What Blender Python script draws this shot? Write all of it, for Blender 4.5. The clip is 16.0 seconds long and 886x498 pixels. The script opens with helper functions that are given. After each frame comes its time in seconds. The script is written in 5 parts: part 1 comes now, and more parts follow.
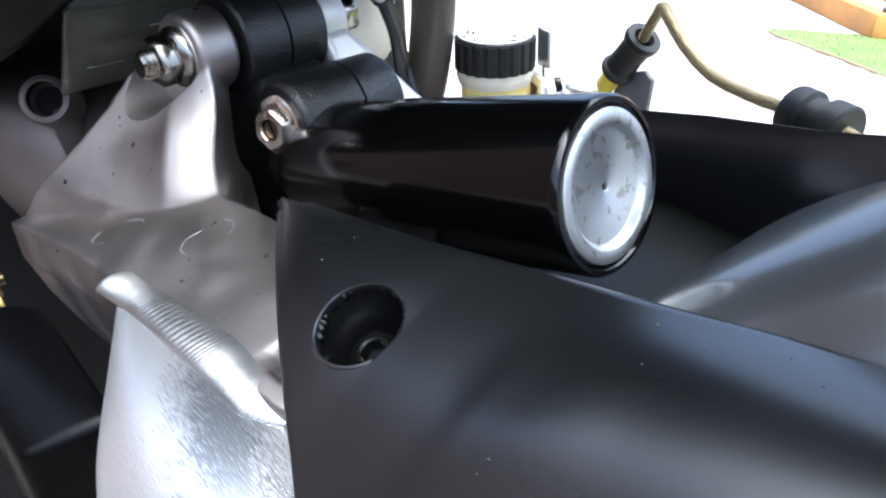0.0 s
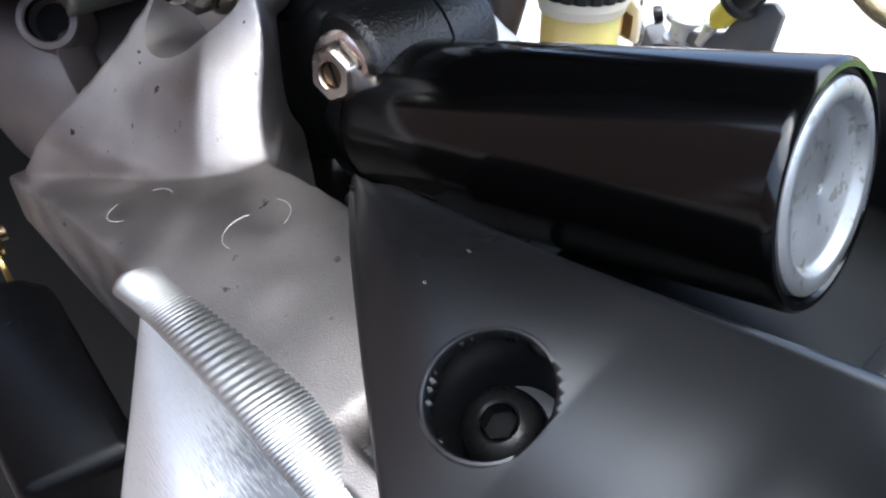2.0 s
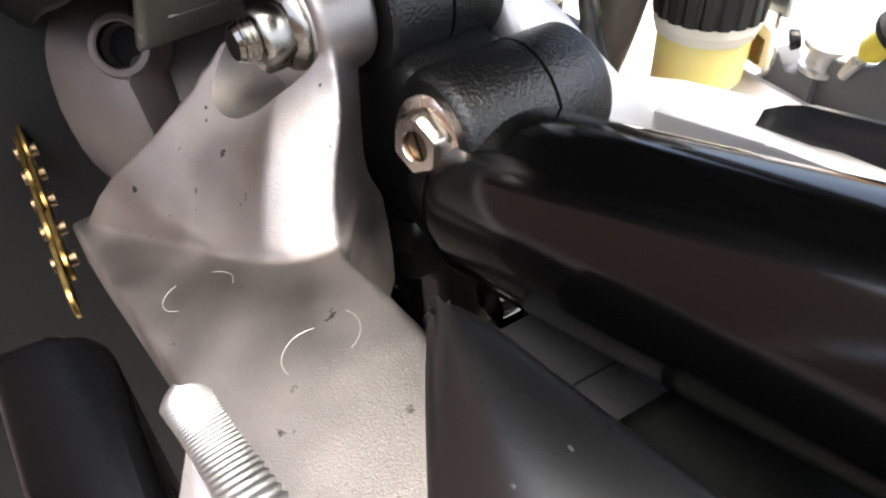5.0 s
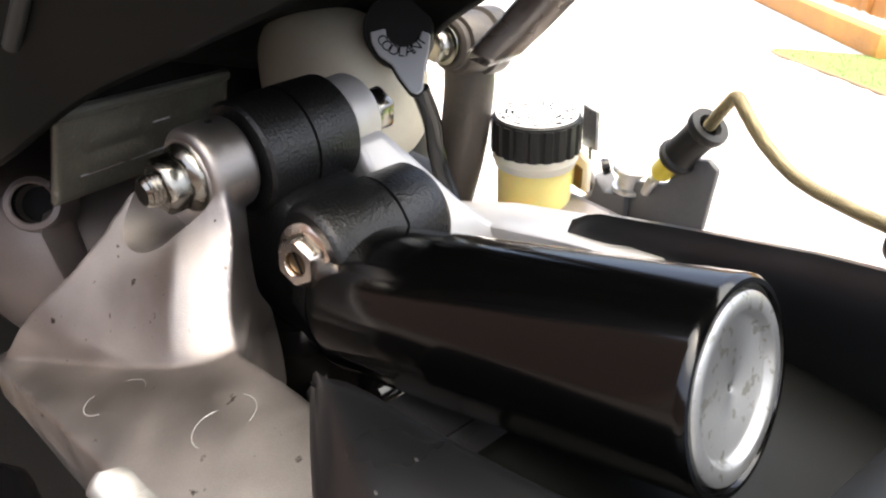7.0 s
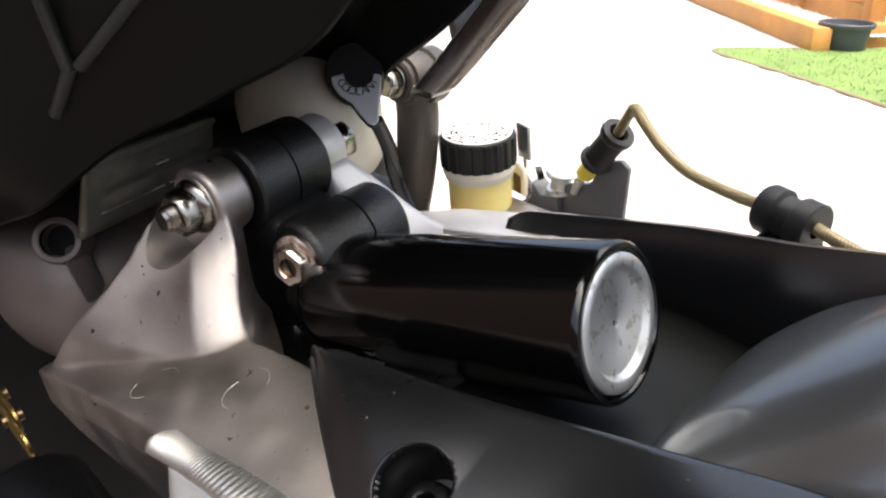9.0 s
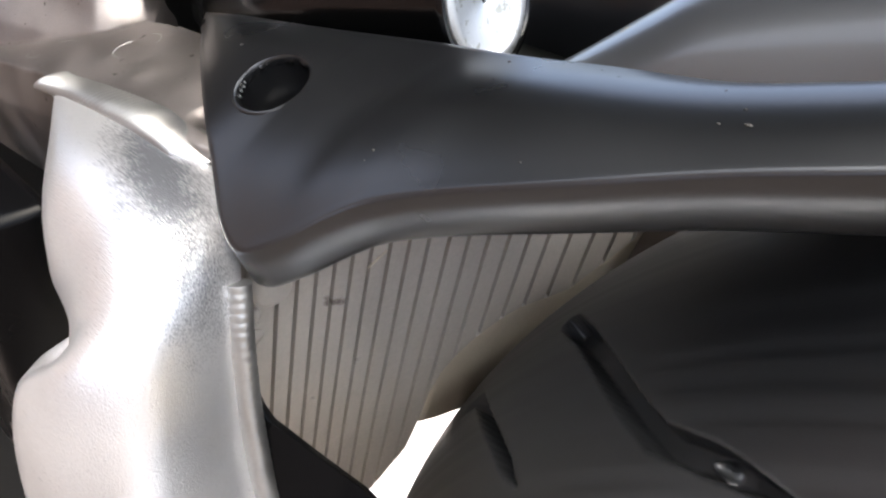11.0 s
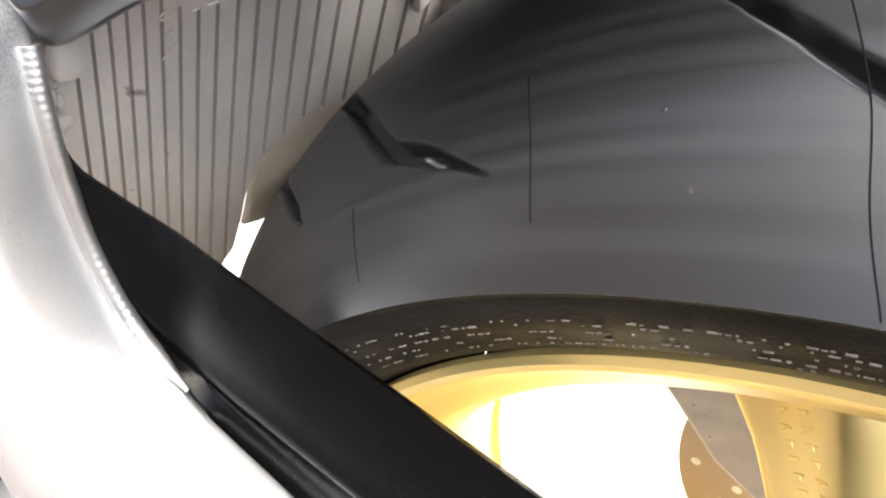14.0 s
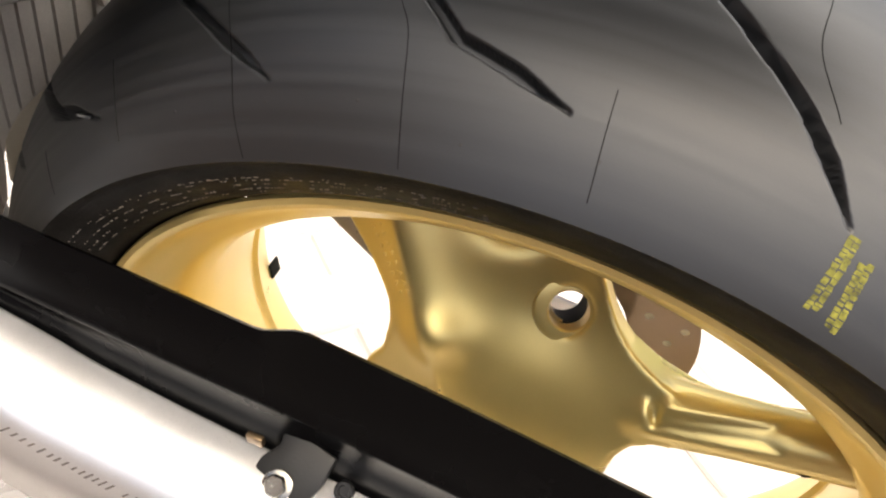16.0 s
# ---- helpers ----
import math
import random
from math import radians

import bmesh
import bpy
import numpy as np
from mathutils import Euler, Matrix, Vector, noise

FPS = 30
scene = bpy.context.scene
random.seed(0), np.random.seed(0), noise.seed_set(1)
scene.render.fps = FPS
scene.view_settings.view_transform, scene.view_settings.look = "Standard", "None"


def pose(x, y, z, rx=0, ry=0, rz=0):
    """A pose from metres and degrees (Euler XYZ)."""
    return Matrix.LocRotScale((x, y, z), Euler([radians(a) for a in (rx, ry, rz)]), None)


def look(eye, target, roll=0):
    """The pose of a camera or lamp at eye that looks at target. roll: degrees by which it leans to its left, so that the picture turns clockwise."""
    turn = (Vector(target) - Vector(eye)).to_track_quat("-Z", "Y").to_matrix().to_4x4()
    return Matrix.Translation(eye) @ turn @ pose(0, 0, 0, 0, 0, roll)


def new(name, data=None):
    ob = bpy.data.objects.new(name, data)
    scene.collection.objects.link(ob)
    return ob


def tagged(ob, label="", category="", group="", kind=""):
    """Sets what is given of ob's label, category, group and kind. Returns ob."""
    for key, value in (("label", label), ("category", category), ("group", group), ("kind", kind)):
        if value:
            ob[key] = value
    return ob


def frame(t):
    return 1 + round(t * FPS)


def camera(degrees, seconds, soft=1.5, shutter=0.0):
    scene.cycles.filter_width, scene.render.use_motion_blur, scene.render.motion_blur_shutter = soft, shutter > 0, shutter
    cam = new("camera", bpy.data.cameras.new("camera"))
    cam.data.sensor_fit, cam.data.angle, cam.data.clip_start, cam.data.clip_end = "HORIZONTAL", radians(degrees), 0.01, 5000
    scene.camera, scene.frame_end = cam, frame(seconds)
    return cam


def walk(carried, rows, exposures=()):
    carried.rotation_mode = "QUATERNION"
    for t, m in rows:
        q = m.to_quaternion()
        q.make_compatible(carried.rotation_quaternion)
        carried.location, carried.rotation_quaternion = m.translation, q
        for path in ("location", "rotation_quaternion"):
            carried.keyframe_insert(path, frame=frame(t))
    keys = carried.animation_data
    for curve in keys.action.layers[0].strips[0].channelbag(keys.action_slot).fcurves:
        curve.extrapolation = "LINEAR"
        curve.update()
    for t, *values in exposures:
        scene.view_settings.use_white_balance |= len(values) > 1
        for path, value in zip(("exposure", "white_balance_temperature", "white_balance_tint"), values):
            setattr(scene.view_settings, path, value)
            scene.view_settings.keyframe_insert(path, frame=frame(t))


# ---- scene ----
cam = camera(61.75, 16.0, 2.2)
PATH = [
    (0, (-0.2018, -0.1082, 0.6527), (-0.5314, 0.1890, 0.4224), 3.50),
    (0.5, (-0.2181, -0.1028, 0.6499), (-0.5534, 0.1900, 0.4223), 4.56),
    (1, (-0.2266, -0.1046, 0.6496), (-0.5552, 0.1865, 0.4104), 4.28),
    (1.5, (-0.2349, -0.0973, 0.6505), (-0.5538, 0.1879, 0.3918), 4.76),
    (2, (-0.2477, -0.0939, 0.6447), (-0.5599, 0.1796, 0.3660), 5.04),
    (2.5, (-0.2622, -0.0823, 0.6472), (-0.5766, 0.1833, 0.3632), 5.56),
    (3, (-0.2758, -0.0707, 0.6519), (-0.5970, 0.1726, 0.3558), 3.23),
    (3.5, (-0.2869, -0.0696, 0.6494), (-0.6123, 0.1630, 0.3494), 3.81),
    (4, (-0.2891, -0.0655, 0.6511), (-0.6196, 0.1487, 0.3431), 4.06),
    (4.2, (-0.2889, -0.0650, 0.6514), (-0.6190, 0.1462, 0.3406), 4.10),
    (6.3, (-0.2446, -0.1012, 0.6635), (-0.5712, 0.1708, 0.4002), 3.93),
    (6.5, (-0.2434, -0.0985, 0.6643), (-0.5759, 0.1809, 0.4165), 3.59),
    (7, (-0.2439, -0.0911, 0.6666), (-0.5768, 0.2089, 0.4447), 3.49),
    (7.5, (-0.2378, -0.0953, 0.6701), (-0.5677, 0.2174, 0.4617), 1.93),
    (8, (-0.2335, -0.1032, 0.6693), (-0.5493, 0.2260, 0.4645), 3.60),
    (8.5, (-0.2207, -0.1160, 0.6821), (-0.5309, 0.2166, 0.4743), 2.85),
    (9, (-0.2098, -0.1187, 0.6814), (-0.5324, 0.2001, 0.4709), 0.00),
    (9.5, (-0.2046, -0.1127, 0.6776), (-0.5309, 0.2028, 0.4678), 0.20),
    (10, (-0.1820, -0.1179, 0.6479), (-0.5013, 0.1959, 0.4253), 2.58),
    (10.2, (-0.1761, -0.1215, 0.6413), (-0.4881, 0.1877, 0.4024), 3.84),
    (12.3, (-0.1443, -0.1408, 0.6269), (-0.4125, 0.2093, 0.3914), 8.90),
    (12.5, (-0.1391, -0.1418, 0.6282), (-0.4063, 0.2094, 0.3932), 8.35),
    (13, (-0.1248, -0.1492, 0.6202), (-0.3799, 0.2118, 0.3863), 7.78),
    (13.5, (-0.1143, -0.1488, 0.6143), (-0.3445, 0.2154, 0.3606), 6.22),
    (14, (-0.1082, -0.1575, 0.6274), (-0.2950, 0.2000, 0.3319), 10.45),
    (14.5, (-0.0776, -0.1781, 0.6383), (-0.2081, 0.1883, 0.3241), 8.76),
    (15, (-0.0466, -0.1898, 0.6548), (-0.1452, 0.1763, 0.3289), 10.37),
    (15.2, (-0.0444, -0.1942, 0.6660), (-0.1332, 0.1721, 0.3374), 10.07),
    (15.5, (-0.0291, -0.2001, 0.6858), (-0.1185, 0.1677, 0.3591), 9.64),
    (16, (0.0295, -0.2249, 0.7056), (-0.0725, 0.1447, 0.3847), 7.74),
]
walk(cam, [(t, look(eye, target, roll)) for t, eye, target, roll in PATH], exposures=[(0.0, 2.3, 5500, 2), (2.0, 2.17, 5600, 3), (3.5, 2.72, 6050, 4), (7.0, 2.48, 6800, 5), (9.0, 1.92, 6650, 5), (10.0, 2.08, 6350, 4), (12.5, 3.05, 6600, 4), (14.0, 3.05, 6500, 4), (15.0, 1.95, 7200, 6), (16.0, 1.85, 7300, 6)])

# ---- world and light ----
SKY, SUN, EXPOSE = 0.15, 1.1, 2.0
world = bpy.data.worlds.new("sky")
scene.world = world
world.use_nodes = True
wn = world.node_tree
wn.nodes.clear()
w_out = wn.nodes.new("ShaderNodeOutputWorld")
w_bg = wn.nodes.new("ShaderNodeBackground")
w_sky = wn.nodes.new("ShaderNodeTexSky")
w_sky.sky_type = "NISHITA"
w_sky.sun_disc = False
w_sky.sun_elevation, w_sky.sun_rotation = radians(76), radians(100)
w_sky.air_density, w_sky.dust_density, w_sky.ozone_density = 0.55, 7.0, 0.4
w_bg.inputs["Strength"].default_value = SKY
wn.links.new(w_sky.outputs[0], w_bg.inputs[0])
wn.links.new(w_bg.outputs[0], w_out.inputs[0])
sun_data = bpy.data.lights.new("sun", "SUN")
sun_data.energy, sun_data.angle, sun_data.color = SUN, radians(100), (1.0, 0.97, 0.93)
sun = new("sun", sun_data)
SUN_FROM = Vector((0.24, 0.06, 1.0))
sun.matrix_world = look(SUN_FROM, (0, 0, 0))
scene.view_settings.exposure = EXPOSE


# ---- materials ----
def material(name, colour, rough=0.5, metal=0.0, bump=0.0, size=400.0, vary=0.12, coarse=30.0, coat=0.0,
             rough_vary=0.08, dirt=None, dirt_at=0.62, spec=0.5, random_tint=0.0):
    """Principled material with colour variation at two scales, gloss variation, fine relief and optional dirt."""
    m = bpy.data.materials.new(name)
    m.use_nodes = True
    nt = m.node_tree
    b = nt.nodes["Principled BSDF"]
    tc = nt.nodes.new("ShaderNodeTexCoord")
    fine, big = nt.nodes.new("ShaderNodeTexNoise"), nt.nodes.new("ShaderNodeTexNoise")
    fine.inputs["Scale"].default_value, big.inputs["Scale"].default_value = size, coarse
    fine.inputs["Detail"].default_value, big.inputs["Detail"].default_value = 3, 4
    nt.links.new(tc.outputs["Object"], fine.inputs["Vector"])
    nt.links.new(tc.outputs["Object"], big.inputs["Vector"])
    add = nt.nodes.new("ShaderNodeMath")
    add.operation = "MULTIPLY_ADD"
    nt.links.new(fine.outputs["Fac"], add.inputs[0])
    add.inputs[1].default_value = 0.4
    nt.links.new(big.outputs["Fac"], add.inputs[2])
    ramp = nt.nodes.new("ShaderNodeMapRange")
    ramp.inputs["From Min"].default_value, ramp.inputs["From Max"].default_value = 0.4, 1.0
    ramp.inputs["To Min"].default_value, ramp.inputs["To Max"].default_value = 1 - vary, 1 + vary
    nt.links.new(add.outputs[0], ramp.inputs["Value"])
    mul = nt.nodes.new("ShaderNodeVectorMath")
    mul.operation = "SCALE"
    mul.inputs[0].default_value = colour
    nt.links.new(ramp.outputs[0], mul.inputs["Scale"])
    out = mul.outputs[0]
    if random_tint:
        info, rr = nt.nodes.new("ShaderNodeObjectInfo"), nt.nodes.new("ShaderNodeMapRange")
        rr.inputs["To Min"].default_value, rr.inputs["To Max"].default_value = 1 - random_tint, 1 + random_tint
        nt.links.new(info.outputs["Random"], rr.inputs["Value"])
        m2 = nt.nodes.new("ShaderNodeVectorMath")
        m2.operation = "SCALE"
        nt.links.new(out, m2.inputs[0])
        nt.links.new(rr.outputs[0], m2.inputs["Scale"])
        out = m2.outputs[0]
    if dirt:
        spots = nt.nodes.new("ShaderNodeTexNoise")
        spots.inputs["Scale"].default_value, spots.inputs["Detail"].default_value = coarse * 4, 6
        nt.links.new(tc.outputs["Object"], spots.inputs["Vector"])
        dr = nt.nodes.new("ShaderNodeMapRange")
        dr.inputs["From Min"].default_value, dr.inputs["From Max"].default_value = dirt_at, dirt_at + 0.06
        nt.links.new(spots.outputs["Fac"], dr.inputs["Value"])
        mix = nt.nodes.new("ShaderNodeMix")
        mix.data_type = "RGBA"
        nt.links.new(dr.outputs[0], mix.inputs[0])
        nt.links.new(out, mix.inputs[6])
        mix.inputs[7].default_value = (*dirt, 1)
        out = mix.outputs[2]
    nt.links.new(out, b.inputs["Base Color"])
    rv = nt.nodes.new("ShaderNodeMapRange")
    rv.inputs["From Min"].default_value, rv.inputs["From Max"].default_value = 0.3, 0.7
    rv.inputs["To Min"].default_value, rv.inputs["To Max"].default_value = max(0.02, rough - rough_vary), min(1, rough + rough_vary)
    nt.links.new(big.outputs["Fac"], rv.inputs["Value"])
    nt.links.new(rv.outputs[0], b.inputs["Roughness"])
    b.inputs["Metallic"].default_value = metal
    b.inputs["Specular IOR Level"].default_value = spec
    b.inputs["Coat Weight"].default_value = coat
    if bump:
        bp = nt.nodes.new("ShaderNodeBump")
        bp.inputs["Strength"].default_value, bp.inputs["Distance"].default_value = bump, 0.4 / size
        nt.links.new(fine.outputs["Fac"], bp.inputs["Height"])
        nt.links.new(bp.outputs[0], b.inputs["Normal"])
    return m


CAST = material("cast_silver", (0.31, 0.285, 0.272), 0.44, 1.0, 0.8, 3600, 0.24, 70, dirt=(0.05, 0.042, 0.04), dirt_at=0.67)


def brushed(name, colour, rough, axis_scale):
    """Metal with fine straight brush marks and a dark reflection painted into its colour."""
    m = material(name, colour, rough, 0.5, 0.0, 900, 0.06, 50, rough_vary=0.02)
    nt = m.node_tree
    b = nt.nodes["Principled BSDF"]
    tc, mp, tx = nt.nodes.new("ShaderNodeTexCoord"), nt.nodes.new("ShaderNodeMapping"), nt.nodes.new("ShaderNodeTexNoise")
    mp.inputs["Rotation"].default_value = (0, 0, radians(-35))
    mp.inputs["Scale"].default_value = axis_scale
    tx.inputs["Scale"].default_value, tx.inputs["Detail"].default_value = 1.0, 5
    nt.links.new(tc.outputs["Object"], mp.inputs["Vector"])
    nt.links.new(mp.outputs[0], tx.inputs["Vector"])
    bp = nt.nodes.new("ShaderNodeBump")
    bp.inputs["Strength"].default_value, bp.inputs["Distance"].default_value = 0.3, 0.0003
    nt.links.new(tx.outputs["Fac"], bp.inputs["Height"])
    nt.links.new(bp.outputs[0], b.inputs["Normal"])
    # the tail's dark reflection painted as a grey patch at the bend, streaky and ragged at its rim
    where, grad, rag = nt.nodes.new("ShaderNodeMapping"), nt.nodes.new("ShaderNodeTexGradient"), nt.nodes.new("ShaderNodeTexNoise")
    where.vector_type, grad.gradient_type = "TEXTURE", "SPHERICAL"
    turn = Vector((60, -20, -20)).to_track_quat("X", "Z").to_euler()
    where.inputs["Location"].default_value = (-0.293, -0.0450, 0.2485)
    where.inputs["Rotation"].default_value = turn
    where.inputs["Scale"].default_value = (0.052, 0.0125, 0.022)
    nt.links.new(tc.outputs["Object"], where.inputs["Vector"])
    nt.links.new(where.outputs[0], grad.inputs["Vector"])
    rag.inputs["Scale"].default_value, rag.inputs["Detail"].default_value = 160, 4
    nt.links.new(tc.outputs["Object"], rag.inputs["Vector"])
    reflection_spot = nt.nodes.new("ShaderNodeMath")
    reflection_spot.operation = "MULTIPLY_ADD"
    nt.links.new(rag.outputs["Fac"], reflection_spot.inputs[0])
    reflection_spot.inputs[1].default_value = 0.5
    nt.links.new(grad.outputs["Fac"], reflection_spot.inputs[2])
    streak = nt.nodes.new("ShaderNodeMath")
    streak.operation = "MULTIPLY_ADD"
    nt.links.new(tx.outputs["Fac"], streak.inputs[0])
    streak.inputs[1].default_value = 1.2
    nt.links.new(reflection_spot.outputs[0], streak.inputs[2])
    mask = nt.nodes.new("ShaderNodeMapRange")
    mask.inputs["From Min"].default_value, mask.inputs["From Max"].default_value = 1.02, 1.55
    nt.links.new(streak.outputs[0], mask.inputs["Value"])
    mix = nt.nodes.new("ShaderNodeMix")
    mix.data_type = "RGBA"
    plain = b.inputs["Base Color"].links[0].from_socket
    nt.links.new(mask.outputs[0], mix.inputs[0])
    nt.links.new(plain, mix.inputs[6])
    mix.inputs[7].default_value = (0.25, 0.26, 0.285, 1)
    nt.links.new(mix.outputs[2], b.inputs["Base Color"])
    return m


CASTLIGHT = material("bright_casting", (0.55, 0.53, 0.51), 0.42, 0.5, 0.45, 4000, 0.14, 60)
# darkened copy of the casting, its colour stands in for shade
SHADECAST = material("shaded_casting", (0.13, 0.108, 0.10), 0.5, 0.4, 0.25, 1500, 0.2, 50)
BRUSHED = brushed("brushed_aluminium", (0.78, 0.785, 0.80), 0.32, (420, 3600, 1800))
BRUSHED.node_tree.nodes["Principled BSDF"].inputs["Metallic"].default_value = 0.82
WELD = material("weld_bead", (0.44, 0.44, 0.43), 0.40, 0.95, 0.15, 900, 0.10, 80)
PLASTIC = material("black_plastic", (0.0050, 0.0053, 0.0060), 0.29, 0.0, 0.05, 2500, 0.2, 30, rough_vary=0.02, spec=0.95)
# black plastic with a raised grey base that paints in the sky's sheen
SHEENED = material("sheened_plastic", (0.05, 0.051, 0.053), 0.30, 0.0, 0.05, 2500, 0.12, 25, rough_vary=0.03, spec=1.0, coat=0.6)
GUARD = material("black_guard", (0.002, 0.002, 0.0023), 0.27, 0.0, 0.04, 2500, 0.2, 30, rough_vary=0.015, spec=0.09)
GLOSS = material("gloss_black", (0.0015, 0.0015, 0.0015), 0.13, 0.0, 0.0, 800, 0.2, 40, rough_vary=0.02, spec=0.5)
CRACKLE = material("black_casting", (0.004, 0.004, 0.004), 0.34, 0.0, 1.0, 1300, 0.2, 40, spec=0.5)
ZINC = material("zinc_plate", (0.60, 0.605, 0.60), 0.37, 0.85, 0.10, 1500, 0.10, 90, rough_vary=0.06, dirt=(0.39, 0.385, 0.34), dirt_at=0.58)
STEEL = material("zinc_steel", (0.30, 0.285, 0.25), 0.22, 1.0, 0.05, 900, 0.1, 120, dirt=(0.32, 0.22, 0.12), dirt_at=0.68)
NICKEL = material("nickel_brass", (0.78, 0.66, 0.56), 0.24, 1.0, 0.03, 900, 0.08, 120)
BRASS = material("worn_brass", (0.18, 0.13, 0.08), 0.4, 1.0, 0.1, 900, 0.2, 200)
GOLD = material("gold_paint", (0.78, 0.61, 0.24), 0.32, 0.65, 0.04, 1500, 0.08, 18, rough_vary=0.05, spec=0.5)
RUBBER = material("tyre_rubber", (0.0145, 0.0152, 0.0160), 0.42, 0.0, 0.08, 1500, 0.2, 14, rough_vary=0.04, spec=0.75)


def worn_round(m):
    """Adds fine wear bands that run round the tyre."""
    nt = m.node_tree
    b = nt.nodes["Principled BSDF"]
    tc, sep, flat, join = (nt.nodes.new("ShaderNode" + k) for k in ("TexCoord", "SeparateXYZ", "CombineXYZ", "CombineXYZ"))
    size, bands = nt.nodes.new("ShaderNodeVectorMath"), nt.nodes.new("ShaderNodeTexNoise")
    nt.links.new(tc.outputs["Object"], sep.inputs[0])
    nt.links.new(sep.outputs["X"], flat.inputs["X"])
    nt.links.new(sep.outputs["Z"], flat.inputs["Z"])
    size.operation = "LENGTH"
    nt.links.new(flat.outputs[0], size.inputs[0])
    nt.links.new(size.outputs["Value"], join.inputs["X"])
    nt.links.new(sep.outputs["Y"], join.inputs["Y"])
    bands.inputs["Scale"].default_value, bands.inputs["Detail"].default_value = 230, 3
    nt.links.new(join.outputs[0], bands.inputs["Vector"])
    gain = nt.nodes.new("ShaderNodeMapRange")
    gain.inputs["From Min"].default_value, gain.inputs["From Max"].default_value = 0.3, 0.7
    gain.inputs["To Min"].default_value, gain.inputs["To Max"].default_value = 0.62, 1.4
    nt.links.new(bands.outputs["Fac"], gain.inputs["Value"])
    tint = nt.nodes.new("ShaderNodeVectorMath")
    tint.operation = "SCALE"
    nt.links.new(b.inputs["Base Color"].links[0].from_socket, tint.inputs[0])
    nt.links.new(gain.outputs[0], tint.inputs["Scale"])
    nt.links.new(tint.outputs[0], b.inputs["Base Color"])
    gloss = nt.nodes.new("ShaderNodeMapRange")
    gloss.inputs["From Min"].default_value, gloss.inputs["From Max"].default_value = 0.3, 0.7
    gloss.inputs["To Min"].default_value, gloss.inputs["To Max"].default_value = 0.37, 0.47
    nt.links.new(bands.outputs["Fac"], gloss.inputs["Value"])
    nt.links.new(gloss.outputs[0], b.inputs["Roughness"])


worn_round(RUBBER)
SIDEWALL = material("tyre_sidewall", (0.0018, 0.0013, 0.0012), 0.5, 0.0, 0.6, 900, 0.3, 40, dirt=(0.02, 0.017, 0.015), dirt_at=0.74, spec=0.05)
SOFTRUBBER = material("hose_rubber", (0.008, 0.008, 0.008), 0.5, 0.0, 0.2, 900, 0.25, 60, spec=0.35)
RIBBED = material("ribbed_plastic", (0.42, 0.385, 0.34), 0.5, 0.0, 0.15, 700, 0.16, 26, dirt=(0.16, 0.135, 0.115), dirt_at=0.71)
WHITE = material("white_reservoir", (0.62, 0.57, 0.46), 0.38, 0.0, 0.1, 500, 0.08, 20, dirt=(0.3, 0.26, 0.2), dirt_at=0.70)
GREYPLATE = material("grey_heat_shield", (0.12, 0.12, 0.10), 0.42, 0.5, 0.3, 900, 0.3, 60, dirt=(0.24, 0.235, 0.21), dirt_at=0.66)
TAIL = material("dark_tail_plastic", (0.0035, 0.004, 0.0035), 0.42, 0.0, 0.1, 1500, 0.2, 30, spec=0.18)
# paler copy of the tail plastic: light on the ribs put into the colour
LITRIB = material("lit_tail_plastic", (0.016, 0.017, 0.016), 0.4, 0.0, 0.1, 1500, 0.2, 30, spec=0.4)
BODY = material("bronze_body_panel", (0.07, 0.052, 0.045), 0.3, 0.2, 0.0, 900, 0.08, 20, coat=0.3)
LABEL = material("grey_label", (0.45, 0.46, 0.48), 0.4, 0.0, 0.0, 900, 0.05, 40)
INK = material("black_ink", (0.006, 0.006, 0.006), 0.7, spec=0.1)
YELLOWPIPE = material("yellow_sleeve", (0.75, 0.62, 0.06), 0.4, 0.0, 0.05, 800, 0.1, 60)
BRAID = material("braided_hose", (0.19, 0.15, 0.085), 0.38, 0.3, 0.0, 900, 0.15, 120)
CAPWHITE = material("cap_print", (0.7, 0.7, 0.68), 0.5)
DECAL = material("worn_decal", (0.12, 0.105, 0.10), 0.5, 0.0, 0.0, 900, 0.4, 200)
GREYPANEL = material("grey_plastic", (0.10, 0.10, 0.105), 0.45, 0.0, 0.2, 600, 0.2, 40)
LEDGE = material("dark_grey_ledge", (0.03, 0.03, 0.032), 0.45, 0.0, 0.2, 600, 0.25, 40, dirt=(0.012, 0.012, 0.012), dirt_at=0.66)
DISC = material("brake_disc", (0.30, 0.23, 0.17), 0.35, 0.9, 0.05, 900, 0.1, 60)
PAVER = material("concrete_paver", (0.385, 0.365, 0.35), 0.85, 0.0, 0.5, 300, 0.10, 8, random_tint=0.06)
DRIVE = material("brown_drive", (0.065, 0.053, 0.048), 0.9, 0.0, 0.5, 120, 0.25, 2)
JOINT = material("joint_sand", (0.33, 0.31, 0.295), 0.95, 0.0, 0.5, 300, 0.2, 10)
KERB = material("lawn_edging", (0.17, 0.13, 0.085), 0.9, 0.0, 0.4, 200, 0.2, 20)
GRASS = material("grass_blades", (0.15, 0.23, 0.055), 0.6, 0.0, 0.0, 90, 0.35, 3)
SOIL = material("lawn_soil", (0.12, 0.19, 0.05), 0.95, 0.0, 0.4, 120, 0.3, 6)
TIMBER = material("orange_timber", (0.46, 0.22, 0.06), 0.6, 0.0, 0.3, 60, 0.25, 5)
GRAVEL = material("white_gravel", (0.6, 0.57, 0.55), 0.85, 0.0, 0.4, 80, 0.25, 30, random_tint=0.15)
POT = material("planter_plastic", (0.05, 0.055, 0.07), 0.5, 0.0, 0.1, 80, 0.2, 6)
